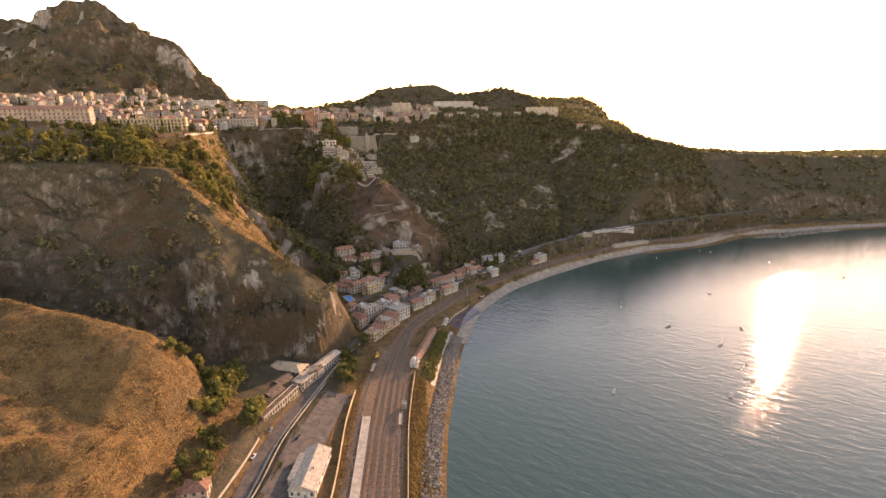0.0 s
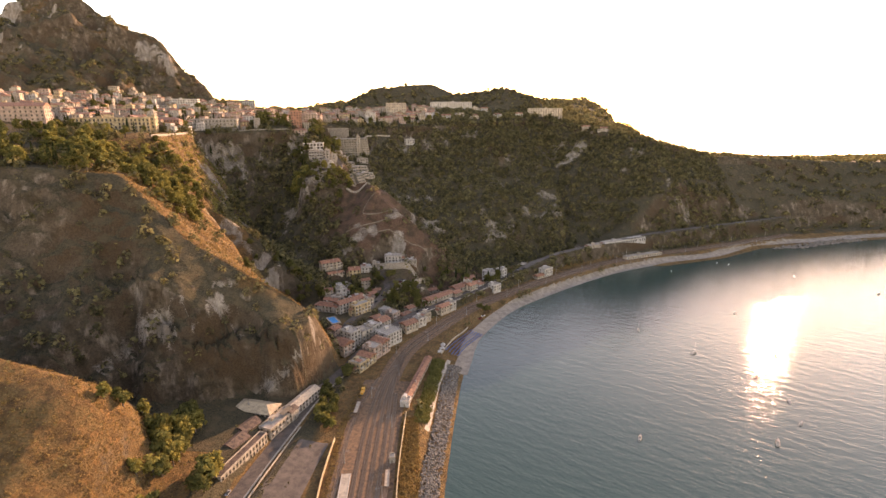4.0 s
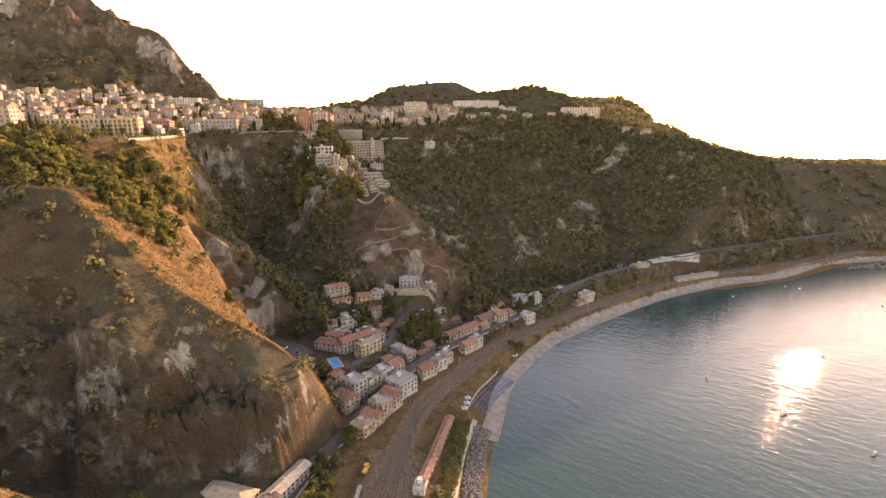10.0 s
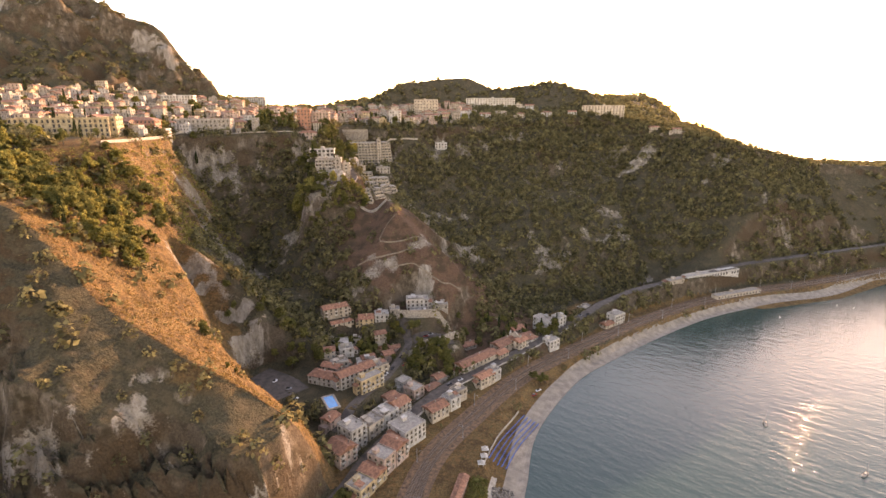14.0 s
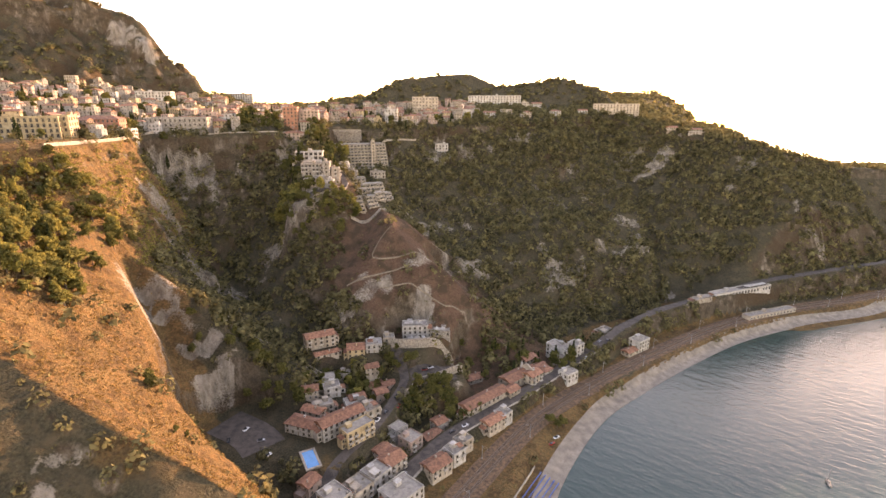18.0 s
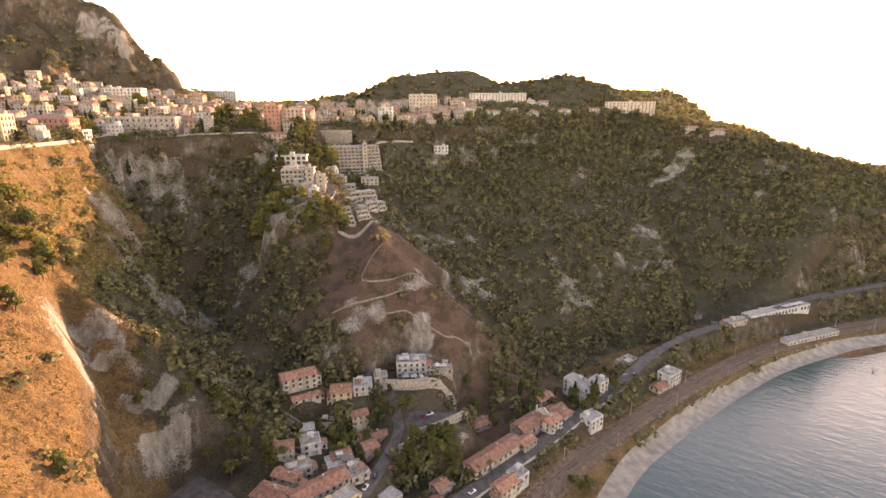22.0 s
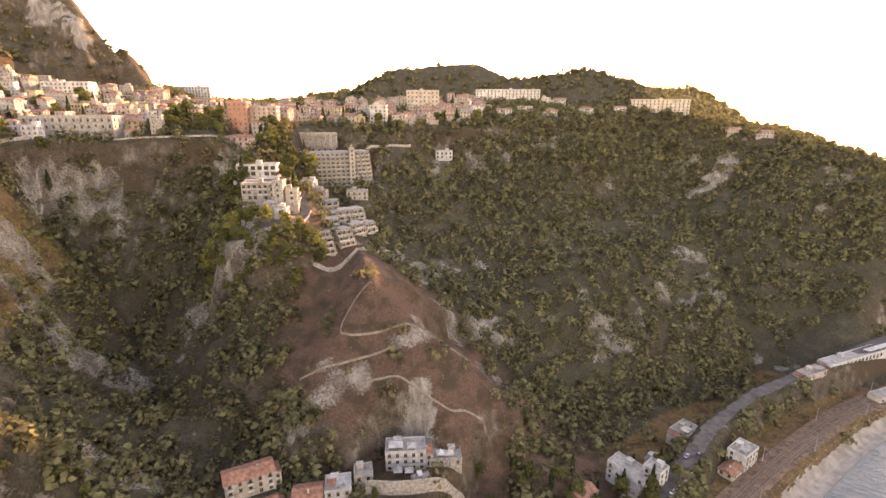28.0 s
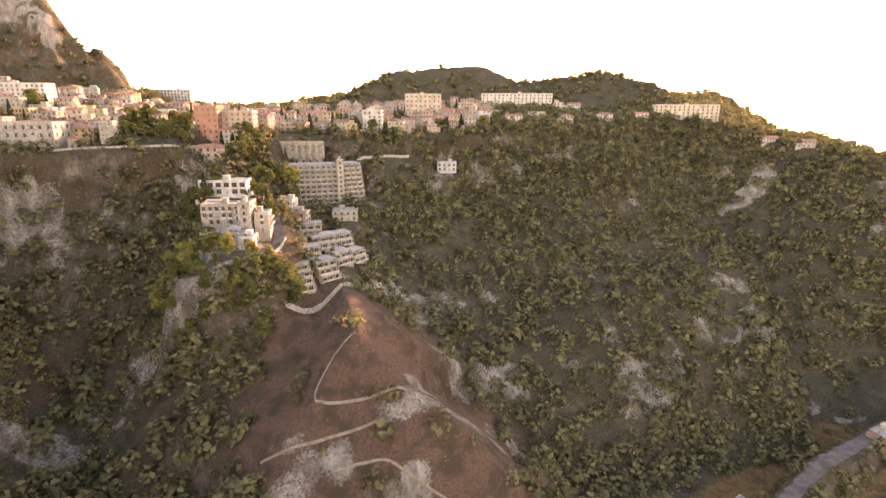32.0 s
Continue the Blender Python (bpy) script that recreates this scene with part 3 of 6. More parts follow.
    if clutter and not far:
        if roof == "flat" and w > 8 and rnd.random() < 0.65:
            cx_, cw_ = rnd.choice((-1, 1)) * w * 0.24, w * 0.36
            bm = bmesh.new()
            vs = add_box(bm, cx_, -d * 0.2, h + 2.45, cw_, d * 0.42, 0.12)
            for v in (vs[0], vs[1], vs[4], vs[5]):
                v.co.z -= 0.35
            part("terrace_canopy", bm, rnd.choice((TILE, CONCRETE, SHUTTER, wall)), deck)
            for sx in (-1, 1):
                for sy in (-1, 1):
                    bm = bmesh.new()
                    add_box(bm, cx_ + sx * (cw_ / 2 - 0.15), -d * 0.2 + sy * (d * 0.21 - 0.15), h + 1.15, 0.14, 0.14, 2.2)
                    part("post", bm, wall, deck)
        if rnd.random() < 0.6:
            e = rnd.choice((-1, 1))
            lw, ld, lh = rnd.uniform(2.2, 3.6), d * rnd.uniform(0.5, 0.8), max(storey * (floors - 1), storey * 0.85)
            bm = bmesh.new()
            add_box(bm, e * (w / 2 + lw / 2 - 0.02), d * 0.06, (lh - foot) / 2, lw, ld, lh + foot)
            wing = part("annex", bm, wall, top)
            bm = bmesh.new()
            vs = add_box(bm, e * (w / 2 + lw / 2 + 0.1), d * 0.06, lh + 0.45, lw + 0.5, ld + 0.5, 0.18)
            for v in vs:
                v.co.z += 0.4 if v.co.x * e < w / 2 + lw / 2 else -0.4
            part("lean_to_roof", bm, roof_mat or TILE, wing)
            for k in range(2):
                shared("window", window_mesh(win[0], win[1], style), wing, pose(e * (w / 2 + lw / 2), d * 0.06 - ld / 2 - 0.03, lh - storey * 0.45 - k * storey * (lh > storey * 1.5)))
    faces = {"f": (w, 0, -d / 2, 0), "l": (d, -w / 2, 0, -90), "r": (d, w / 2, 0, 90), "b": (w, 0, d / 2, 180)}
    wm = window_mesh(win[0], win[1], style)
    rest = bmesh.new() if far else None
    for side in sides:
        length, ox, oy, turn = faces[side]
        n = max(1, int((length - 0.8) / step))
        m = pose(ox, oy, 0, 0, 0, turn)
        for fl in range(floors):
            for i in range(n):
                u = (i + 0.5) * length / n - length / 2
                if door and fl == 0 and side == "f" and i == n // 2:
                    bm = bmesh.new()
                    add_box(bm, 0, 0, 1.1, 1.1, 0.12, 2.2, 0)
                    for sx in (-1, 1):
                        add_box(bm, sx * 0.63, -0.03, 1.15, 0.16, 0.22, 2.3, 1)
                    add_box(bm, 0, -0.03, 2.37, 1.42, 0.22, 0.16, 1)
                    o = part("door", bm, (SHUTTER, WHITE), top)
                    o.matrix_basis = m @ pose(u, -0.02, 0.02)
                    continue
                if rnd.random() < 0.06:
                    continue
                if far:
                    k0 = len(rest.verts)
                    rest.from_mesh(wm)
                    rest.verts.ensure_lookup_table()
                    bmesh.ops.transform(rest, matrix=m @ pose(u, -0.03, fl * storey + storey * 0.54), verts=rest.verts[k0:])
                    continue
                shared("window", wm, top, m @ pose(u, -0.03, fl * storey + storey * 0.54))
                if balconies and fl > 0 and side in "fr" and i % max(1, balconies) == 0:
                    shared("balcony", balcony_mesh(min(2.4, step * 0.8)), top, m @ pose(u, 0, fl * storey + 0.1))
    if far:
        tagged(part("window_rest", rest, (SHUTTER, GLASS), top), kind="stuff")
    return top


IRON = material("dark_iron", (0.05, 0.045, 0.04), 0.5, scale=3, spread=0.2, bump=0)
ASPHALT = material("asphalt", (0.068, 0.053, 0.042), 0.9, scale=0.25, spread=0.3)
GRAVEL = material("railway_ballast", (0.12, 0.066, 0.034), 0.95, scale=0.5, spread=0.4, fine=10)
SAND = material("grey_beach_shingle", (0.19, 0.155, 0.12), 0.95, scale=0.2, spread=0.22, fine=12)
PAVING = material("pale_paving", (0.28, 0.235, 0.18), 0.9, scale=0.5, spread=0.2)
DIRT = material("trodden_earth", (0.17, 0.13, 0.09), 0.95, scale=0.6, spread=0.2)


def sampled(line, gap):
    pts = [Vector(p) for p in line]
    out = []
    for i in range(len(pts) - 1):
        p0, p1, p2, p3 = pts[max(i - 1, 0)], pts[i], pts[i + 1], pts[min(i + 2, len(pts) - 1)]
        n = max(1, int((p2 - p1).length / gap))
        for k in range(n):
            t = k / n
            out.append(0.5 * (2 * p1 + (p2 - p0) * t + (2 * p0 - 5 * p1 + 4 * p2 - p3) * t * t + (3 * p1 - p0 - 3 * p2 + p3) * t**3))
    return out + [pts[-1]]


def ribbon(name, line, left, right, mat, lift=0.15, gap=3.0, cols=5, thick=0.5):
    """A strip that lies on the ground along a line; left and right: offsets of its edges."""
    pts = sampled([(p[0], p[1], 0) for p in line], gap)
    bm = bmesh.new()
    rows = []
    for i, p in enumerate(pts):
        a, b = pts[max(i - 1, 0)], pts[min(i + 1, len(pts) - 1)]
        w = (b - a).normalized()
        nrm = Vector((-w.y, w.x, 0))
        rows.append([p + nrm * (left + (right - left) * k / cols) for k in range(cols + 1)])
    hs = lie([[q.x for q in r] for r in rows], [[q.y for q in r] for r in rows])
    rows = [[bm.verts.new((q.x, q.y, max(float(z), 0.0) + lift)) for q, z in zip(r, h)] for r, h in zip(rows, hs)]
    for r0, r1 in zip(rows[:-1], rows[1:]):
        for k in range(cols):
            bm.faces.new((r0[k], r1[k], r1[k + 1], r0[k + 1]))
    for e in (0, cols):
        low = [bm.verts.new(r[e].co - Vector((0, 0, thick))) for r in rows]
        for k in range(len(rows) - 1):
            q = (rows[k][e], rows[k + 1][e], low[k + 1], low[k])
            bm.faces.new(q if e else q[::-1])
    bmesh.ops.recalc_face_normals(bm, faces=bm.faces)
    ob = new(name, mesh_of(name, bm, mat))
    return ob


def wall_along(name, line, tall, thick, mat, gap=4.0, sink=1.0):
    """An upright wall that follows the ground."""
    pts = sampled([(p[0], p[1], 0) for p in line], gap)
    zs = lie([p.x for p in pts], [p.y for p in pts])
    bm = bmesh.new()
    rows = []
    for i, p in enumerate(pts):
        a, b = pts[max(i - 1, 0)], pts[min(i + 1, len(pts) - 1)]
        w = (b - a).normalized()
        nrm = Vector((-w.y, w.x, 0)) * thick / 2
        z = float(zs[i])
        rows.append([bm.verts.new(v) for v in ((p.x - nrm.x, p.y - nrm.y, z - sink), (p.x - nrm.x, p.y - nrm.y, z + tall), (p.x + nrm.x, p.y + nrm.y, z + tall), (p.x + nrm.x, p.y + nrm.y, z - sink))])
    for r0, r1 in zip(rows[:-1], rows[1:]):
        for k in range(4):
            bm.faces.new((r0[k], r0[(k + 1) % 4], r1[(k + 1) % 4], r1[k]))
    bm.faces.new(rows[0])
    bm.faces.new(rows[-1][::-1])
    bmesh.ops.recalc_face_normals(bm, faces=bm.faces)
    return new(name, mesh_of(name, bm, mat))


# ---- roads, yard and shore ----
tagged(ribbon("road", MAIN_ROAD, 4.1, -4.1, ASPHALT), "two-lane asphalt coast road through the village", "road", kind="structure")
tagged(ribbon("road", VALLEY_ROAD, 3.0, -3.0, ASPHALT), "asphalt side street up the valley", "road", kind="structure")
tagged(ribbon("road", HILL_ROAD, 2.6, -2.6, ASPHALT), "narrow asphalt road on the hill", "road", kind="structure")
tagged(ribbon("pavement", MAIN_ROAD[:14], -4.2, -5.4, PAVING, 0.3), "pale pavement beside the coast road", "pavement", kind="structure")
for pts, wide in (([(-40, 413), (-48, 408), (-54, 397), (-50, 394), (-36, 396), (-19, 400), (-21, 394), (-32, 390), (-42, 387), (-58, 383), (-72, 382)], 0.35), ([(-44, 378), (-30, 381), (-14, 379), (0, 377), (8, 380), (17, 381)], 0.32)):
    tagged(ribbon("footpath", pts, wide, -wide, DIRT, 0.3, 2.0), "trodden zigzag footpath on the spur", "path", kind="structure")
YARD = [(p[0], p[1]) for p in RAILS]
tagged(ribbon("railway_yard", YARD[:5], 17, -17, GRAVEL, 0.1), "brown railway yard of ballast and dry weeds", "railway yard", kind="structure")
tagged(ribbon("railway_bed", YARD[4:], 8, -8, GRAVEL, 0.12), "brown ballast bed of the coast railway", "railway bed", kind="structure")
tagged(ribbon("car_park", [(-80, -30), (-74, 10), (-70, 50), (-62, 96)], 10, -12, ASPHALT, 0.1), "grey asphalt station forecourt", "car park", kind="structure")
tagged(ribbon("car_park", [(-128, 280), (-108, 268), (-96, 256)], 12, -12, ASPHALT, 0.1), "grey asphalt car park below the cliff", "car park", kind="structure")
tagged(ribbon("car_park", [(-20, 322), (-6, 326), (8, 330)], 9, -9, ASPHALT, 0.1), "grey asphalt car park behind a wall", "car park", kind="structure")
tagged(ribbon("drain_channel", [(-248, 472), (-245, 467), (-243, 461), (-239, 456)], 0.45, -0.45, PAVING, 0.4, 1.5), "pale rain channel down the cliff", "channel", kind="structure")
SHORE = [c for c in COAST if 100 < c[1] < 800]
tagged(ribbon("beach", [(37, 182)] + [c for c in SHORE if c[1] > 190], 6, -6, SAND, 0.12), "grey shingle beach along the bay", "beach", kind="structure")
tagged(ribbon("sea_path", [(9, 106), (11, 117), (15, 140), (20.5, 168), (27, 190), (30, 200)], 1.5, -1.5, PAVING, 0.25), "pale path behind the sea rocks", "path", kind="structure")
for pts, tall, mat, lab in (
        ([(-50, -60), (-48, 4), (-49, 60), (-47, 97)], 2.2, OCHRE, "ochre rendered wall beside the tracks"),
        ([(-8, -80), (-8, -7), (-8, 60), (-4, 122)], 1.8, OCHRE, "low ochre wall between yard and shore"),
        ([(-92, -20), (-88, 5), (-84, 50), (-70, 110)], 1.0, PAVING, "low pale wall of the forecourt"),
        ([(-108, -20), (-103, 16), (-100, 45)], 1.4, PAVING, "low pale wall beside the road"),
        ([(-24, 306), (-16, 312), (0, 322), (14, 333)], 6.0, STONE, "stone retaining wall of the car park"),
        ([(-36, 344), (-24, 342), (-6, 345), (8, 356)], 7.0, STONE, "tall stone retaining wall below the restaurant"),
        ([(24, 205), (36, 234), (52, 262)], 1.2, PAVING, "low wall behind the bathing beach")):
    tagged(wall_along("retaining_wall", pts, tall, 0.5, mat, sink=3.0), lab, "wall", kind="structure")


# ---- railway: tracks, platform, walls, masts ----
RAIL = material("rail_steel", (0.22, 0.16, 0.12), 0.45, 0.8, scale=3, spread=0.2, bump=0)
SLEEPER = material("concrete_sleeper", (0.17, 0.12, 0.085), 0.9, scale=2, spread=0.2)


def track(offset, first, last, squeeze):
    """One track: two rails on a row of sleepers. squeeze: how far the tracks draw together past the yard."""
    pts = [p for p in sampled(RAILS, 2.0) if first <= p.y <= last]
    top = thing("railway_track", pts[0].x, pts[0].y, 6.2, 0, "worn steel railway track on concrete sleepers", "railway track", "tracks of the coast railway")
    o = Vector((pts[0].x, pts[0].y, 6.2))
    path = []
    for i, p in enumerate(pts):
        w = (pts[min(i + 1, len(pts) - 1)] - pts[max(i - 1, 0)]).normalized()
        nrm = Vector((-w.y, w.x, 0)).normalized()
        k = min(max((p.y - 95) / 120, 0), 1)
        k = 1 + (squeeze - 1) * k * k * (3 - 2 * k)
        path.append((p + nrm * offset * k - o + Vector((0, 0, 0.22)), nrm, w))
    for sx in (-0.72, 0.72):
        bm = bmesh.new()
        rows = [[bm.verts.new(p + nrm * (sx + e) + Vector((0, 0, z))) for e, z in ((-0.06, 0.1), (-0.06, 0.26), (0.06, 0.26), (0.06, 0.1))] for p, nrm, _ in path]
        for r0, r1 in zip(rows[:-1], rows[1:]):
            for k in range(3):
                bm.faces.new((r0[k], r0[k + 1], r1[k + 1], r1[k]))
        part("rail", bm, RAIL, top)
    bm = bmesh.new()
    for (p, nrm, w), (q, _, _) in zip(path[:-1], path[1:]):
        for t in (0.0, 0.5):
            c = p.lerp(q, t)
            add_box(bm, c.x, c.y, c.z + 0.04, 0.28, 2.5, 0.16, 0, math.atan2(w.y, w.x))
    tagged(part("sleeper_rest", bm, SLEEPER, top), kind="stuff")


for off, first, last, sq in ((14, -120, 170, 0.3), (4.5, -120, 575, 0.5), (0.0, -120, 210, 0.5), (-4.5, -120, 575, 0.5), (-9.0, -120, 200, 0.3), (-13.0, -120, 150, 0.4)):
    track(off, first, last, sq)


def platform(x, y0, y1, w):
    top = thing("station_platform", x, y0, 6.0, 0, "pale paved island platform between the tracks", "platform")
    bm = bmesh.new()
    n = y1 - y0
    add_box(bm, 0, n / 2, 0.5, w, n, 1.0)
    part("deck", bm, PAVING, top)
    for sx in (-1, 1):
        bm = bmesh.new()
        add_box(bm, sx * (w / 2 - 0.2), n / 2, 1.05, 0.45, n - 0.2, 0.12)
        part("edge_stone", bm, WHITE, top)


platform(-36.2, -120, 66, 5.0)


def mast(x, y, rot, reach=3.2):
    """An overhead line mast with its bracket and insulator."""
    top = thing("line_mast", x, y, ground_at(x, y), rot, "grey steel overhead line mast beside the track", "mast", "overhead line masts")
    bm = bmesh.new()
    bmesh.ops.create_cone(bm, cap_ends=True, segments=8, radius1=0.2, radius2=0.12, depth=9, matrix=Matrix.Translation((0, 0, 4.5)))
    part("pole", bm, STEEL, top)
    bm = bmesh.new()
    add_box(bm, reach / 2, 0, 7.4, reach, 0.08, 0.1)
    add_box(bm, reach / 2, 0, 8.2, reach * 0.9, 0.06, 0.08)
    part("bracket", bm, STEEL, top)
    bm = bmesh.new()
    add_box(bm, reach, 0, 7.0, 0.16, 0.16, 0.7)
    part("insulator", bm, WHITE, top)
    bm = bmesh.new()
    add_box(bm, 0, 0, 0.15, 0.8, 0.8, 0.5)
    part("footing", bm, CONCRETE, top)


STEEL = material("galvanised_steel", (0.30, 0.28, 0.26), 0.55, 0.5, scale=2, spread=0.15, bump=0)
mast_line = sampled([(p[0], p[1], 0) for p in RAILS], 1.0)
for k, i in enumerate(range(110, len(mast_line) - 60, 33)):
    p, q = mast_line[i], mast_line[i + 1]
    w = (q - p).normalized()
    wide = 12 if p.y < 110 else 6.4
    sgn = 1 if k % 2 else -1
    mast(p.x - w.y * wide * sgn, p.y + w.x * wide * sgn, math.degrees(math.atan2(w.y, w.x)) + (90 if sgn < 0 else -90))


# ---- rail vehicles and the forecourt mast ----
YELLOW = material("yellow_machine_paint", (0.55, 0.27, 0.04), 0.5, scale=1.5, spread=0.2, bump=0.1)
RUST = material("rusty_steel", (0.16, 0.10, 0.07), 0.8, 0.2, scale=1.2, spread=0.35)


def axles(top, length):
    """Two wheelsets under a rail vehicle."""
    for u in (-length * 0.34, length * 0.34):
        for v in (-0.72, 0.72):
            bm = bmesh.new()
            bmesh.ops.create_cone(bm, cap_ends=True, segments=14, radius1=0.46, radius2=0.46, depth=0.14, matrix=Matrix.Translation((v, u, 0.46)) @ Matrix.Rotation(math.pi / 2, 4, "Y"))
            part("wheel", bm, IRON, top)


def rail_crane(x, y, rot):
    """A small yellow track machine: chassis, engine hood, glazed cab and a folded arm."""
    top = thing("track_machine", x, y, 6.7, rot, "yellow railway maintenance vehicle standing on a siding", "rail vehicle")
    bm = bmesh.new()
    add_box(bm, 0, 0, 1.0, 2.5, 8.0, 0.5)
    for e in (-1, 1):
        add_box(bm, 0, e * 4.1, 0.95, 1.8, 0.3, 0.35)
    part("chassis", bm, IRON, top)
    bm = bmesh.new()
    add_box(bm, 0, -2.0, 1.85, 2.2, 3.4, 1.2)
    bmesh.ops.bevel(bm, geom=list(bm.edges), offset=0.15, segments=2, affect="EDGES")
    part("engine_hood", bm, YELLOW, top)
    bm = bmesh.new()
    vs = add_box(bm, 0, 1.3, 2.45, 2.3, 2.4, 2.4)
    for v in vs[4:]:
        v.co.y = 1.3 + (v.co.y - 1.3) * 0.85
    cab = part("cab", bm, YELLOW, top)
    bm = bmesh.new()
    add_box(bm, 0, 1.3, 2.95, 2.36, 1.7, 0.8)
    part("cab_window", bm, GLASS, cab)
    bm = bmesh.new()
    add_box(bm, 0.5, -0.6, 3.1, 0.35, 5.4, 0.4)
    add_box(bm, 0.5, 3.2, 1.9, 0.4, 0.5, 1.2)
    part("crane_arm", bm, YELLOW, top)
    axles(top, 8.0)


def flat_wagon(x, y, rot, length, label):
    top = thing("flat_wagon", x, y, 6.7, rot, label, "rail wagon", "wagons in the yard")
    bm = bmesh.new()
    add_box(bm, 0, 0, 1.15, 2.6, length, 0.3)
    for e in (-1, 1):
        add_box(bm, 0, e * (length / 2 + 0.2), 1.05, 1.9, 0.4, 0.35)
        add_box(bm, e * 0.9, 0, 0.95, 0.18, length - 1, 0.3)
    part("underframe", bm, RUST, top)
    bm = bmesh.new()
    add_box(bm, 0, 0, 1.38, 2.5, length - 0.2, 0.16)
    part("deck", bm, PAVING, top)
    for e in (-1, 1):
        bm = bmesh.new()
        add_box(bm, e * 1.25, 0, 1.6, 0.08, length - 0.2, 0.5)
        part("side_board", bm, RUST, top)
    axles(top, length)


rail_crane(-34.6, 148, -8)
flat_wagon(-36.6, 129, -6, 13, "empty rusty flat wagon on a siding")
flat_wagon(-13.6, 60, 0, 13, "pale flat wagon on the outer siding")
house(-11.5, 76, 0, 3, 4, 1, "flat", CREAM, "small cream signal hut beside the track", "signal_hut", "hut", "", storey=3.2, clutter=False)
top = thing("lighting_mast", -57, 24, ground_at(-57, 24), 0, "tall steel lighting mast on the station forecourt", "mast")
bm = bmesh.new()
bmesh.ops.create_cone(bm, cap_ends=True, segments=8, radius1=0.25, radius2=0.12, depth=16, matrix=Matrix.Translation((0, 0, 8)))
part("pole", bm, STEEL, top)
for k in range(3):
    bm = bmesh.new()
    add_box(bm, 0, 0, 13.5 + k * 1.1, 1.8, 0.1, 0.12)
    for e in (-0.8, 0.8):
        add_box(bm, e, -0.15, 13.7 + k * 1.1, 0.4, 0.3, 0.3)
    part("lamp_bracket", bm, STEEL, top)


# ---- lower village ----
VG = "houses of the lower village"
RT = 33
house(-79, 272, -20, 18, 10, 2, "hip", WHITE, "white villa with a terracotta hip roof beside the pool", "villa", "villa", VG)
house(-58, 273, RT + 8, 27, 10, 3, "gable", WHITE, "white villa with a long terracotta roof", "villa", "villa", VG, balconies=2)
house(-47, 264, RT + 12, 18, 8, 3, "flat", OCHRE, "cream house with green-grey flat roof and balconies", "house", "house", VG, balconies=1)
house(-54, 299, RT - 8, 13, 10, 2, "flat", WHITE, "white house with a flat roof terrace", "house", "house", VG, balconies=1)
house(-44, 289, RT + 8, 10, 11, 3, "flat", CREAM, "cream house with stacked balconies", "house", "house", VG, balconies=1)
# terrace of houses between the two streets
for px_, py_, w, d, fl, rf, wl, lab in (
        (-55, 207, 12, 13, 3, "gable", PINK, "pink house with an orange tiled roof"), (-51, 220, 11, 13, 4, "flat", WHITE, "white house with a flat terrace roof"),
        (-42, 231, 12, 11, 3, "flat", CREAM, "cream row house with a flat roof"), (-34, 241, 12, 11, 3, "flat", WHITE, "white row house with railed roof terrace"),
        (-27, 251, 12, 11, 3, "gable", CREAM, "cream row house with a faded tile roof"), (-18, 270, 10, 10, 3, "flat", PINK, "pink detached house with white balconies")):
    house(px_, py_, 50, w, d, fl, rf, wl, lab, "row_house", "house", "row houses along the street", balconies=2, sides="flrb")
house(-20, 229, 48, 17, 15, 3, "flat", WHITE, "grey-white block with a broad flat roof", "apartment_block", "house", VG, balconies=0)
for px_, py_, w, d, fl, rf, wl, lab in ((-26, 212, 11, 12, 3, "gable", PINK, "pink house with an orange tiled roof"), (-32, 203, 10, 12, 3, "flat", PINK, "salmon house with a flat roof beside the railway"),
                                        (-36, 194, 10, 12, 2, "gable", OCHRE, "orange house with a tiled roof"), (-41, 184, 11, 11, 2, "flat", OCHRE, "yellow house with a flat terrace")):
    house(px_, py_, 58, w, d, fl, rf, wl, lab, "row_house", "house", "houses beside the railway", balconies=2, sides="flrb")
house(-3, 252, 42, 14, 10, 2, "gable", CREAM, "cream house with a terracotta roof beside the railway", "house", "house", VG, balconies=2)
house(7, 263, 42, 9, 9, 2, "flat", WHITE, "white house with a cluttered roof terrace", "house", "house", VG, balconies=1)
house(31, 291, 42, 14, 8, 2, "gable", CREAM, "weathered cream house with broken roof terrace", "house", "house", VG)
for px_, py_, rot_, w, d, fl, rf, wl, lab in (
        (-72, 290, 25, 12, 8, 2, "flat", CREAM, "cream house with a ragged roof terrace"), (-70, 306, 20, 10, 9, 2, "flat", WHITE, "white house on a terrace among trees"),
        (-54, 304, 25, 10, 8, 2, "gable", CREAM, "small cream house with a tiled roof"), (12, 272, 42, 9, 8, 2, "flat", CREAM, "small house with washing terrace by the railway"),
        (38, 298, 42, 9, 8, 2, "flat", WHITE, "white house with railed balconies by the railway"),
        (22, 346, 30, 12, 8, 1, "gable", STONE, "low stone ruin among terraces"), (112, 398, 40, 8, 6, 1, "flat", WHITE, "small white kiosk with a pale awning")):
    house(px_, py_, rot_, w, d, fl, rf, wl, lab, "house", "house", VG, balconies=2)
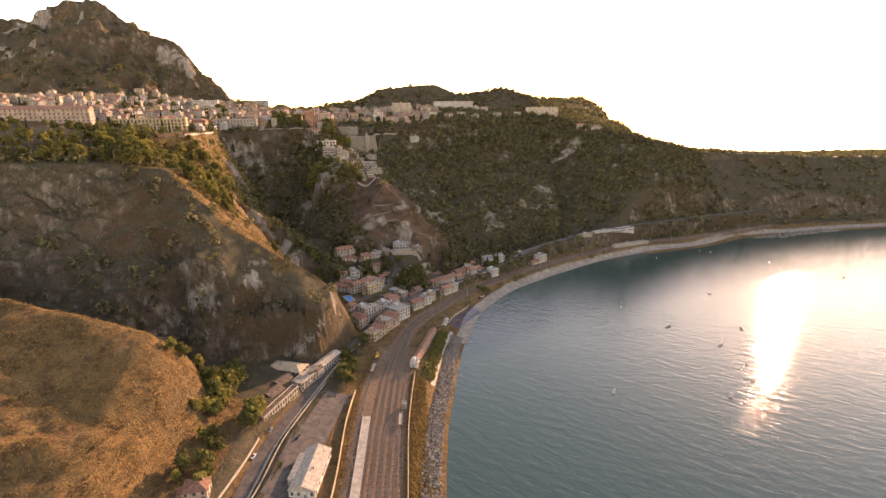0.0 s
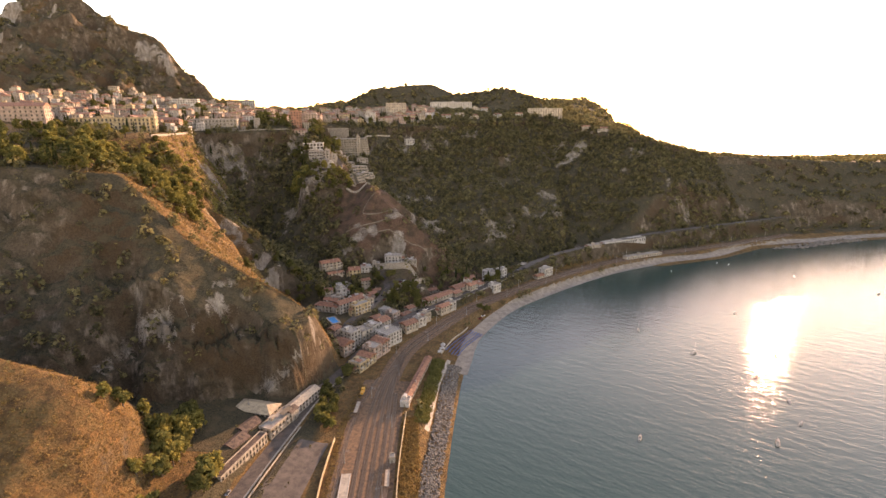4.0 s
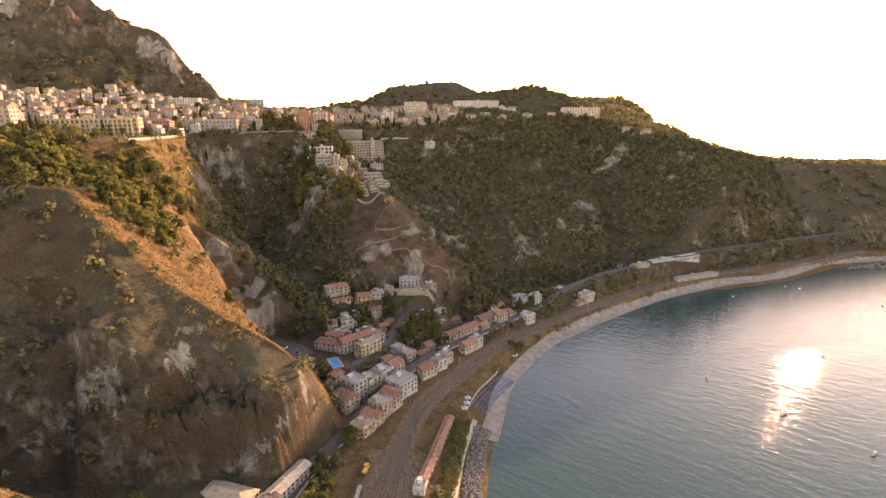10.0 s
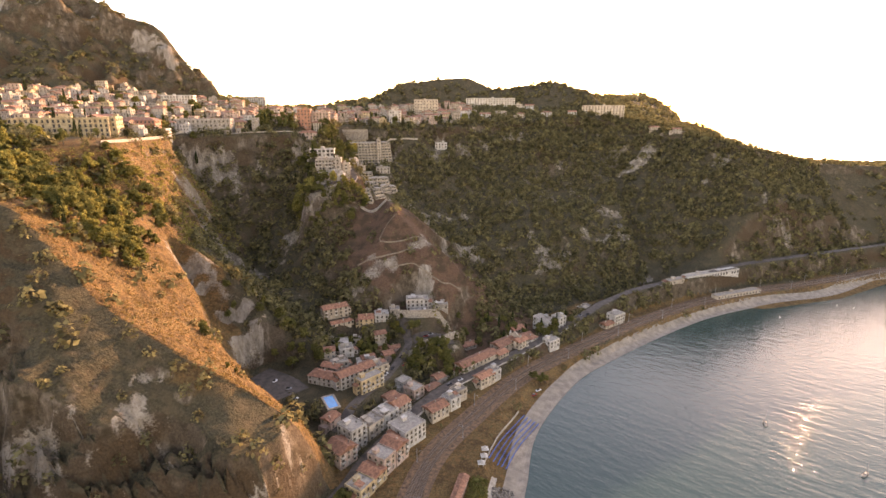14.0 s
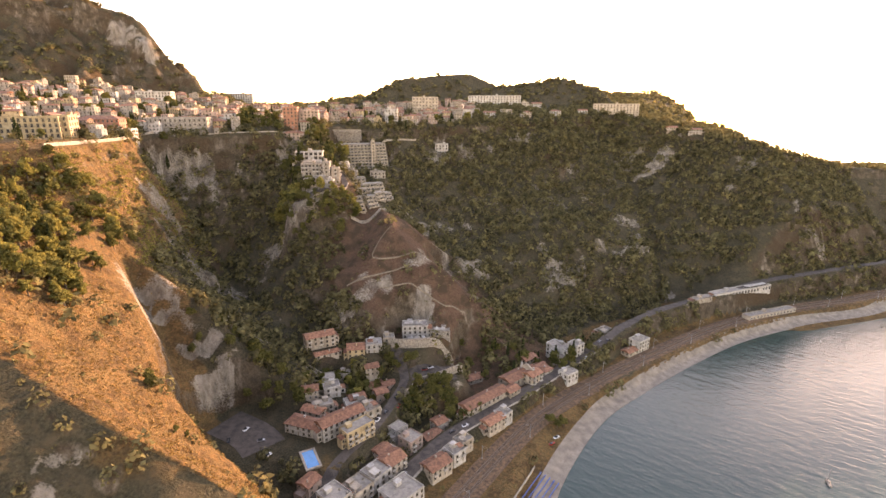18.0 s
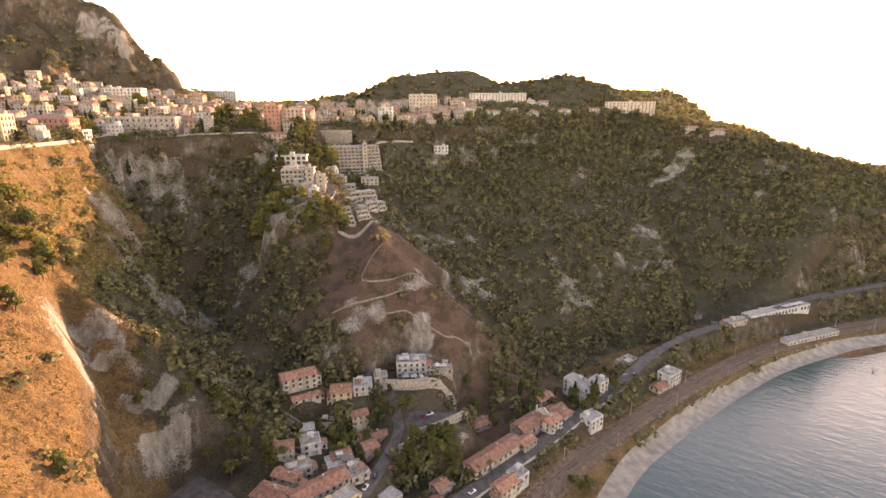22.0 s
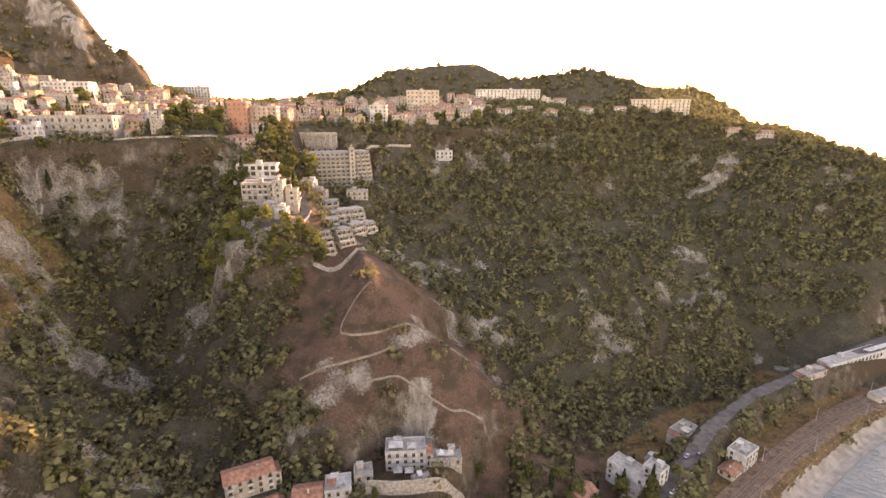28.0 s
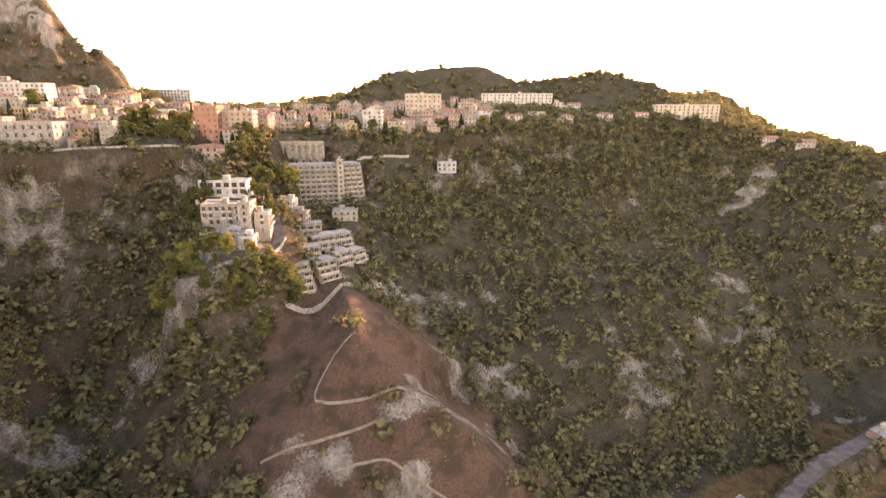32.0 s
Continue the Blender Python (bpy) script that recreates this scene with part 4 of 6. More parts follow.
for px_, py_, rot_, w, d, fl, rf, wl, lab in (
        (63, 338, 42, 11, 9, 3, "gable", CREAM, "cream house with a pale tiled roof beside the church"), (56, 346, 35, 8, 7, 2, "flat", CREAM, "cream house with roof rails among trees"),
        (-7, 280, 42, 10, 7, 1, "gable", STONE, "low shed with a brown tiled roof beside the street"),
        (-76, 284, -20, 13, 7, 2, "gable", CREAM, "long stone house with a ragged tiled roof"), (-36, 322, 30, 9, 7, 1, "gable", PINK, "small house with a red tiled roof among gardens"),
        (-66, 327, 15, 8, 6, 1, "flat", STONE, "small stone hut on a garden terrace")):
    house(px_, py_, rot_, w, d, fl, rf, wl, lab, "house", "house", VG, balconies=2)
# stepped garden walls on the valley side
for k in range(8):
    tx, ty = -88 + k * 2.4, 328 - k * 4.6
    tagged(wall_along("terrace_wall", [(tx - 5, ty + 1), (tx + 1, ty), (tx + 7, ty - 1.5)], 1.3, 0.45, PAVING, 2.0, 2.0), "low pale dry-stone garden terrace wall", "wall", kind="structure")
# church with a long nave and a tall gabled front
house(27, 311, 41, 36, 10, 2, "gable", CREAM, "long cream convent wing with an orange tiled roof", "church_wing", "church", "", storey=4.2, step=3.6)
house(51, 338, 41, 22, 11, 2, "gable", CREAM, "cream church nave with an orange tiled roof", "church_nave", "church", "", storey=4.6, step=5)


def church_front(x, y, rot):
    top = thing("chapel", x, y, ground_at(x, y), rot, "tall cream gabled church front with a bell arch", "church")
    bm = bmesh.new()
    add_box(bm, 0, 0, 5.5, 11.5, 1.2, 13)
    vs = [bm.verts.new(v) for v in ((-5.75, -0.6, 12), (5.75, -0.6, 12), (0, -0.6, 15.6), (-5.75, 0.6, 12), (5.75, 0.6, 12), (0, 0.6, 15.6))]
    for f in ((0, 1, 2), (5, 4, 3), (0, 2, 5, 3), (1, 4, 5, 2)):
        bm.faces.new([vs[i] for i in f])
    part("wall", bm, CREAM, top)
    bm = bmesh.new()
    for sx in (-1, 1):
        add_box(bm, sx * 5.4, -0.1, 6.5, 0.8, 1.6, 14)
        add_box(bm, sx * 5.4, -0.1, 14.0, 0.5, 0.9, 1.6)
    part("pilasters", bm, WHITE, top)
    bm = bmesh.new()
    bmesh.ops.create_cone(bm, cap_ends=True, segments=16, radius1=1.1, radius2=1.1, depth=0.3, matrix=Matrix.Translation((0, -0.62, 9.5)) @ Matrix.Rotation(math.pi / 2, 4, "X"))
    part("rose_window", bm, GLASS, top)
    bm = bmesh.new()
    add_box(bm, 0, -0.64, 1.7, 2.0, 0.12, 3.4)
    part("door", bm, SHUTTER, top)


church_front(60, 342, 131)
house(70, 356, 36, 12, 9, 2, "gable", PINK, "pink house with a tiled roof above the road", "house", "house", VG)
house(64, 366, 36, 12, 9, 2, "gable", CREAM, "cream house on the slope above the road", "house", "house", VG)
house(90, 346, 36, 11, 9, 2, "flat", WHITE, "small white house with a flat parapet roof", "house", "house", VG)
house(92, 380, -50, 20, 10, 3, "flat", WHITE, "long white block with flat roof", "apartment_block", "house", VG, balconies=2)
house(102, 374, -50, 9, 9, 4, "flat", WHITE, "white corner house of four floors", "house", "house", VG)
house(138, 418, 36, 15, 11, 1, "flat", CREAM, "low house with a pale flat roof", "house", "house", VG)
house(160, 398, 36, 14, 10, 3, "flat", WHITE, "white house with a battlement parapet near the beach", "house", "house", VG)
house(150, 390, 36, 12, 8, 1, "gable", CREAM, "low tiled outbuilding beside the white house", "outbuilding", "house", VG)
house(-86, 346, 28, 20, 10, 3, "gable", CREAM, "cream terraced villa with tiled roofs on the slope", "villa", "villa", VG, balconies=2)
house(-80, 338, 28, 16, 6, 1, "gable", CREAM, "low tiled wing in front of the villa", "villa_wing", "villa", VG)
house(-60, 342, 10, 12, 11, 2, "gable", OCHRE, "house with a bright orange tiled roof", "house", "house", VG)
house(-48, 346, 10, 11, 10, 2, "flat", WHITE, "house with a white flat roof terrace", "house", "house", VG, roof_mat=WHITE)
house(-38, 352, 10, 8, 8, 2, "flat", CREAM, "narrow cream house beside the street", "house", "house", VG)
house(-44, 322, 30, 10, 8, 1, "hip", OCHRE, "small house with an orange hip roof among trees", "house", "house", VG)
RESTAURANT = house(-20, 362, 4, 18, 10, 3, "flat", WHITE, "white restaurant block with roof terraces", "restaurant", "house", "", balconies=1)
house(-2, 364, 4, 15, 9, 1, "flat", STONE, "stone terrace building beside the restaurant", "terrace_house", "house", VG)


def tent(x, y, z):
    top = thing("canopy_tent", x, y, z, 5, "white peaked canopy tent on a terrace", "tent", "white terrace tents")
    bm = bmesh.new()
    b = [bm.verts.new(v) for v in ((-2, -2, 2.4), (2, -2, 2.4), (2, 2, 2.4), (-2, 2, 2.4))]
    m = [bm.verts.new(v) for v in ((-0.8, -0.8, 3.1), (0.8, -0.8, 3.1), (0.8, 0.8, 3.1), (-0.8, 0.8, 3.1))]
    t = bm.verts.new((0, 0, 4.6))
    for i in range(4):
        j = (i + 1) % 4
        bm.faces.new((b[i], b[j], m[j], m[i]))
        bm.faces.new((m[i], m[j], t))
    part("canvas", bm, WHITE, top)
    for sx in (-1, 1):
        for sy in (-1, 1):
            bm = bmesh.new()
            add_box(bm, sx * 1.9, sy * 1.9, 1.2, 0.08, 0.08, 2.4)
            part("post", bm, STEEL, top)


rz = RESTAURANT.location.z
for tx, ty, tz in ((-23, 354.5, rz - 1), (-18, 354.5, rz - 1), (-17, 358.5, rz + 9.5), (-4, 362, rz + 3), (0, 362, rz + 3)):
    tent(tx, ty, max(tz, ground_at(tx, ty)))

# pool beside the villa
POOL = material("pool_water", (0.02, 0.22, 0.45), 0.08, scale=0.4, spread=0.1, bump=0.05)
top = thing("swimming_pool", -69, 247, ground_at(-69, 247) + 0.15, 118, "bright blue swimming pool with pale paved edge", "pool")
bm = bmesh.new()
for sx, sy, lx, ly in ((0, -3.6, 16.4, 1.2), (0, 3.6, 16.4, 1.2), (-7.6, 0, 1.2, 6), (7.6, 0, 1.2, 6)):
    add_box(bm, sx, sy, 0.1, lx, ly, 0.8)
part("pool_edge", bm, PAVING, top)
bm = bmesh.new()
add_box(bm, 0, 0, 0.05, 14, 6, 0.5)
part("pool_surface", bm, POOL, top)

# lido on the far shore: low arcades and terraces
house(290, 486, 22, 74, 9, 1, "flat", WHITE, "long white bathing establishment with arcade", "bathing_house", "building", "", storey=5, step=4, win=(2.4, 3.0), style="plain", door=False)
house(310, 468, 20, 60, 8, 1, "flat", CREAM, "low terraced bathing cabins above the beach", "bathing_cabins", "building", "", storey=3.5, step=4, win=(2.0, 2.0), style="plain", door=False)
house(240, 462, 24, 20, 8, 1, "flat", CREAM, "low flat-roofed beach bar", "beach_bar", "building", "")

OLD_ROOF = material("old_brown_roof", (0.085, 0.055, 0.04), 0.9, scale=0.5, spread=0.4)
# ---- station, sheds and shore buildings ----
house(-62, 12, -5, 14, 34, 1, "gable", WHITE, "low station annex with a pale gable roof", "station_annex", "station", "", storey=5, roof_mat=PAVING)
house(-4.5, 133, -12, 6, 7, 1, "flat", WHITE, "small white flat-roofed railway hut", "railway_hut", "hut", "", storey=4)
house(5, 166, -16, 5, 58, 1, "gable", CREAM, "long narrow railway shed with an orange tiled roof", "railway_shed", "shed", "", storey=3.6, step=4.5, door=False)
TAN_ROOF = material("tan_roof_sheet", (0.33, 0.25, 0.16), 0.85, scale=0.4, spread=0.2)
house(-96, 78.7, 70, 40, 5, 2, "flat", CREAM, "long weathered roadside front with open roof", "roadside_block", "building", "", step=2.8, storey=3.2, win=(1.3, 2.2), roof_mat=OLD_ROOF, clutter=False, base=6.5)
house(-84.4, 112.5, 65, 24, 9, 2, "flat", CREAM, "cream roadside house with a cluttered roof terrace", "roadside_house", "house", "", balconies=2, base=6.8, storey=2.9)
house(-73.4, 136.5, 65, 27, 8, 2, "gable", WHITE, "row of small white houses below the cliff", "row_house", "house", "", roof_mat=PAVING, step=3.0, base=7, storey=2.9)
house(-101, 125, -18, 28, 13, 2, "hip", STONE, "large house with a broad low tan roof", "roadside_house", "building", "", roof_mat=TAN_ROOF, storey=3.2, base=7.5, win=(2.0, 1.5))
for px_, py_, rot_, w, d, hgt, rf in ((-101, 107, 62, 13, 10, 5.5, "gable"), (-104, 92, 68, 13, 11, 5.0, "gable"), (-110, 78, 68, 12, 9, 4.5, "flat"), (-124, 112, 5, 16, 8, 4.0, "gable"), (-118, 98, 60, 9, 8, 4.0, "flat"), (-78, 121, 65, 7, 6, 6.5, "gable")):
    house(px_, py_, rot_, w, d, 1, rf, STONE, "old stone shed with a dark ragged roof", "shed", "shed", "old sheds below the cliff", storey=hgt, roof_mat=OLD_ROOF, clutter=False, base=7)
house(-116, -6, 10, 12, 10, 2, "hip", PINK, "pink house with a tiled roof below the hillside", "house", "house", "")


# ---- upper town ----
TOWN = "houses of the upper town"
house(-304, 386, 14, 70, 16, 4, "flat", OCHRE, "long ochre palace hotel with rows of windows", "palace_hotel", "hotel", "", storey=3.6, step=3.6, win=(1.5, 2.4), balconies=3, far=True, base=176)
house(-272, 399, 14, 10, 16, 4, "flat", OCHRE, "ochre corner tower of the palace hotel", "hotel_tower", "hotel", "", storey=3.8, far=True, base=176, win=(1.4, 2.2))
house(-395, 352, 14, 90, 16, 4, "gable", PINK, "long pink monastery wing with a tiled roof", "monastery_wing", "building", "", storey=3.6, step=4.2, far=True)
house(-248, 513, 6, 56, 16, 2, "flat", STONE, "long grey stone convent on a terrace wall", "convent", "building", "", storey=4.2, step=4.2, win=(1.3, 2.0), far=True, base=178.4, clutter=False)
house(-284, 456, 8, 34, 14, 3, "hip", RED, "red hotel with white window frames", "red_hotel", "hotel", "", storey=3.6, far=True)
house(-262, 449, 8, 17, 12, 3, "flat", WHITE, "white house with a roof terrace on the edge", "house", "house", TOWN, balconies=1, far=True)
house(-218, 531, 12, 14, 12, 3, "hip", OCHRE, "yellow house with a low tiled roof", "house", "house", TOWN, far=True)
house(-242, 540, 8, 36, 12, 3, "gable", PINK, "long pink house with a tiled roof", "house", "house", TOWN, far=True)
house(-155, 560, 5, 14, 14, 6, "flat", RED, "tall red brick tower house", "tower_house", "tower", "", storey=3.4, far=True)
house(-140, 568, 5, 22, 12, 5, "flat", PINK, "pink apartment house with balconies", "apartment_house", "house", TOWN, balconies=2, far=True)
house(-147, 538, 5, 20, 10, 3, "hip", PINK, "faded pink house below the tower", "house", "house", TOWN, far=True)
house(-114, 594, 3, 44, 14, 3, "flat", CREAM, "long pale stone palace above the terrace", "palace", "building", "", storey=4.2, step=4.6, far=True)
house(-60, 640, 0, 15, 12, 5, "flat", WHITE, "tall white apartment house", "apartment_house", "house", TOWN, balconies=2, far=True)
house(-23, 728, 0, 34, 18, 5, "flat", CREAM, "large pale palace with battlements on the hill", "castle_palace", "palace", "", storey=4.2, step=4, far=True)
house(76, 800, -4, 76, 14, 4, "flat", WHITE, "long pale hotel below the hilltop", "hill_hotel", "hotel", "", step=4, far=True)
house(240, 752, -14, 60, 16, 5, "flat", CREAM, "large pale hotel on the hill shoulder", "hill_hotel", "hotel", "", step=4, far=True)
house(-1, 628, 0, 15, 10, 2, "flat", WHITE, "small white villa alone on the wooded slope", "villa", "villa", "", far=True)
house(-335, 640, 10, 38, 16, 5, "flat", WHITE, "white stepped hotel with balconies", "town_hotel", "hotel", TOWN, balconies=2, far=True)
house(-300, 800, 10, 40, 12, 4, "flat", WHITE, "white block high on the saddle", "apartment_block", "house", TOWN, far=True)
house(-123, 498, 4, 25, 11, 2, "flat", WHITE, "white modern villa with large windows", "villa", "villa", TOWN, win=(2.5, 2.2), style="shutters", storey=3.6, step=3.6, base=150)
house(-113, 473, 4, 22, 11, 3, "flat", STONE, "cream apartment house with railed balconies", "apartment_house", "house", TOWN, balconies=1, base=139, storey=3.3, step=2.9, win=(1.5, 1.9))
house(-101, 468, 4, 6, 11, 4, "flat", STONE, "grey stair tower beside the apartment house", "stair_tower", "house", TOWN, base=138, storey=3.2)
house(-94, 470, 8, 7, 9, 3, "flat", CREAM, "cream house with stacked balconies on the bend", "house", "house", TOWN, base=136, balconies=1)
house(-108, 456, 4, 20, 9, 2, "flat", STONE, "low house with a grey terrace roof", "house", "house", TOWN, base=132, win=(1.6, 1.8), step=2.9, balconies=2)
house(-96, 453, 4, 7, 8, 2, "flat", WHITE, "small white house beside the bend of the road", "house", "house", TOWN, base=131)
house(-94, 511, -6, 9, 9, 4, "flat", WHITE, "white house with railed terraces on the hill", "house", "house", TOWN, balconies=1, base=132)
house(-86, 507, -6, 9, 8, 2, "flat", CREAM, "low cream house with a roof terrace", "house", "house", TOWN, base=132)
house(-65, 533, 5, 15, 10, 2, "flat", STONE, "grey terrace building with a broad flat roof", "terrace_building", "building", TOWN, base=128, far=True)


def stepped_hotel(x, y, z, rot, w, floors, depth, back, label, wall=CREAM, front=CREAM):
    """A hillside hotel whose floors step back, each with a row of balconies and dividing fins."""
    top = thing("terraced_hotel", x, y, z, rot, label, "hotel")
    for f in range(floors):
        yy = f * back
        bm = bmesh.new()
        add_box(bm, 0, yy + depth / 2, f * 3.1 + 1.55 - (3 if f == 0 else 0), w, depth, 3.1 + (6 if f == 0 else 0))
        part("storey", bm, wall, top)
        bm = bmesh.new()
        add_box(bm, 0, yy - 0.7, f * 3.1 + 0.1, w, 1.6, 0.2)
        add_box(bm, 0, yy - 1.45, f * 3.1 + 0.6, w, 0.1, 0.8)
        part("balcony_front", bm, front, top)
        n = int(w / 3.6)
        fins, awnings = bmesh.new(), bmesh.new()
        for i in range(n + 1):
            u = -w / 2 + i * w / n
            add_box(fins, u, yy - 0.7, f * 3.1 + 1.5, 0.22, 1.5, 2.8)
            if i < n:
                if (i * 7 + f * 3) % 5 < 2:
                    add_box(awnings, u + w / n / 2, yy - 0.9, f * 3.1 + 2.35, w / n - 0.7, 1.3, 0.12)
                shared("window", window_mesh(2.2, 2.1, "plain"), top, pose(u + w / n / 2, yy - 0.03, f * 3.1 + 1.4))
        tagged(part("divider", fins, STONE, top), kind="stuff")
        tagged(part("awning", awnings, SHUTTER, top), kind="stuff")
    bm = bmesh.new()
    add_box(bm, 0, floors * back - back + depth / 2, floors * 3.1 + 0.4, w + 0.6, depth + 0.6, 0.5)
    part("roof", bm, CONCRETE, top)
    return top


stepped_hotel(-91, 554, 134, 17, 36, 8, 14, 0.9, "large pale terraced hotel with rows of balconies", STONE, CREAM)
stepped_hotel(-65, 566, 134, 34, 16, 8, 12, 0.8, "angled wing of the large terraced hotel", STONE, CREAM)
house(-73, 562, 17, 4, 6, 9, "flat", CREAM, "pale lift tower of the terraced hotel", "lift_tower", "tower", "", base=134, far=True)
BLOCKS = [(-72, 453, 13, 109, 38, 4), (-84, 461, 11, 113, 20, 2), (-61, 466, 11, 111, 46, 3), (-73, 474, 12, 119, 30, 2), (-56, 481, 11, 115, 52, 2),
          (-68, 487, 13, 122, 34, 2), (-82, 482, 11, 121, 14, 2), (-60, 497, 12, 121, 40, 2), (-78, 498, 12, 126, 18, 2), (-50, 492, 10, 113, 56, 2)]
for hx, hy, w, base, turn, fl in BLOCKS:
    o = stepped_hotel(hx, hy, base, turn, w, fl, 8, 2.0, "pale terraced apartment block stepping down the spur", STONE, CREAM)
    o.name = "terraced_block"
    tagged(o, "", "house", "terraced blocks on the spur")


# terrace walls along the edge of the plateau
def arcade_wall(x, y, z, rot, length, tall, bays, label):
    """A retaining wall with a row of blind arches between piers."""
    top = thing("arcade_wall", x, y, z, rot, label, "wall")
    bm = bmesh.new()
    add_box(bm, 0, 2.6, tall / 2 - 3, length, 1.0, tall + 6)
    part("back_wall", bm, STONE, top)
    bay = length / bays
    bm = bmesh.new()
    r, spring = bay * 0.33, tall * 0.45
    ring = [(-r, 0)] + [(r * math.cos(a), spring + r * math.sin(a)) for a in [math.pi - k * math.pi / 8 for k in range(9)]] + [(r, 0)]
    outline = [(-bay / 2, -6), (-bay / 2, tall), (bay / 2, tall), (bay / 2, -6), (r, -6)] + ring[::-1] + [(-r, -6)]
    front = [bm.verts.new((u, 0, v)) for u, v in outline]
    back = [bm.verts.new((u, 0.5, v)) for u, v in outline]
    bm.faces.new(front)
    for k in range(len(front)):
        k2 = (k + 1) % len(front)
        bm.faces.new((front[k], back[k], back[k2], front[k2]))
    bmesh.ops.recalc_face_normals(bm, faces=bm.faces)
    bmesh.ops.triangulate(bm, faces=bm.faces[:1])
    me = mesh_of("arch", bm, STONE)
    for k in range(bays):
        shared("arch", me, top, pose(-length / 2 + (k + 0.5) * bay, 0, 0))
    bm = bmesh.new()
    add_box(bm, 0, 1.4, tall + 0.15, length + 0.4, 3.4, 0.3)
    add_box(bm, 0, -0.1, tall + 0.7, length + 0.2, 0.3, 0.9)
    part("coping", bm, PAVING, top)
    return top


arcade_wall(-247, 501, 171.6, 6, 57, 6.8, 13, "grey stone terrace wall with blind arches below the convent")
arcade_wall(-114, 582, 167, 3, 52, 5, 11, "pale arcaded terrace wall below the palace")
arcade_wall(-172, 536, 165, 12, 34, 7, 6, "stone terrace wall with arches above the gully")
for pts, tall, mat, lab in (([(-246, 340), (-246, 385), (-249, 428), (-263, 464), (-256, 482)], 2.2, STONE, "long pale terrace wall along the plateau edge"),
                            ([(-222, 501), (-205, 507), (-170, 520), (-142, 531)], 1.2, STONE, "stone road wall above the gully"),
                            ([(-72, 588), (-52, 598), (-30, 612)], 1.8, STONE, "terrace road wall above the wooded slope"),
                            ([(-77, 441), (-66, 447), (-55, 458), (-44, 472), (-38, 486)], 2.4, STONE, "curved stone wall of the spur road"),
                            ([(-107, 437), (-94, 443), (-84, 454), (-83, 468)], 1.3, STONE, "grey retaining wall of the hill road")):
    tagged(wall_along("retaining_wall", pts, tall, 0.6, mat, sink=4.0), lab, "wall", kind="structure")


def wall_shell(w, d, h, foot, roof, rise):
    """The walls of a house as one closed shape, with a parapet under a flat roof and gables under a ridge."""
    bm = bmesh.new()
    up = h + 0.7 if roof == "flat" else h
    lo = [bm.verts.new((x, y, -foot)) for x, y in ((-w / 2, -d / 2), (w / 2, -d / 2), (w / 2, d / 2), (-w / 2, d / 2))]
    hi = [bm.verts.new((v.co.x, v.co.y, up)) for v in lo]
    bm.faces.new(lo[::-1])
    if roof == "gable":
        a, b = ((0, 3), (1, 2)) if w >= d else ((0, 1), (3, 2))
        ends = []
        for p, q in (a, b):
            mid = (hi[p].co + hi[q].co) / 2
            ends.append((p, q, bm.verts.new((mid.x * 0.98, mid.y * 0.98, up + rise - 0.12))))
        for k in range(4):
            k2 = (k + 1) % 4
            tip = [v for p, q, v in ends if {p, q} == {k, k2}]
            bm.faces.new([lo[k], lo[k2], hi[k2]] + tip + [hi[k]])
        (p0, q0, m0), (p1, q1, m1) = ends
        bm.faces.new((hi[p0], hi[p1], m1, m0))
        bm.faces.new((hi[q1], hi[q0], m0, m1))
    else:
        for k in range(4):
            bm.faces.new((lo[k], lo[(k + 1) % 4], hi[(k + 1) % 4], hi[k]))
        deck = bm.faces.new(hi)
        if roof == "flat":
            bmesh.ops.inset_individual(bm, faces=[deck], thickness=0.25)
            bmesh.ops.translate(bm, verts=deck.verts, vec=(0, 0, -0.7))
    bmesh.ops.recalc_face_normals(bm, faces=bm.faces)
    return bm


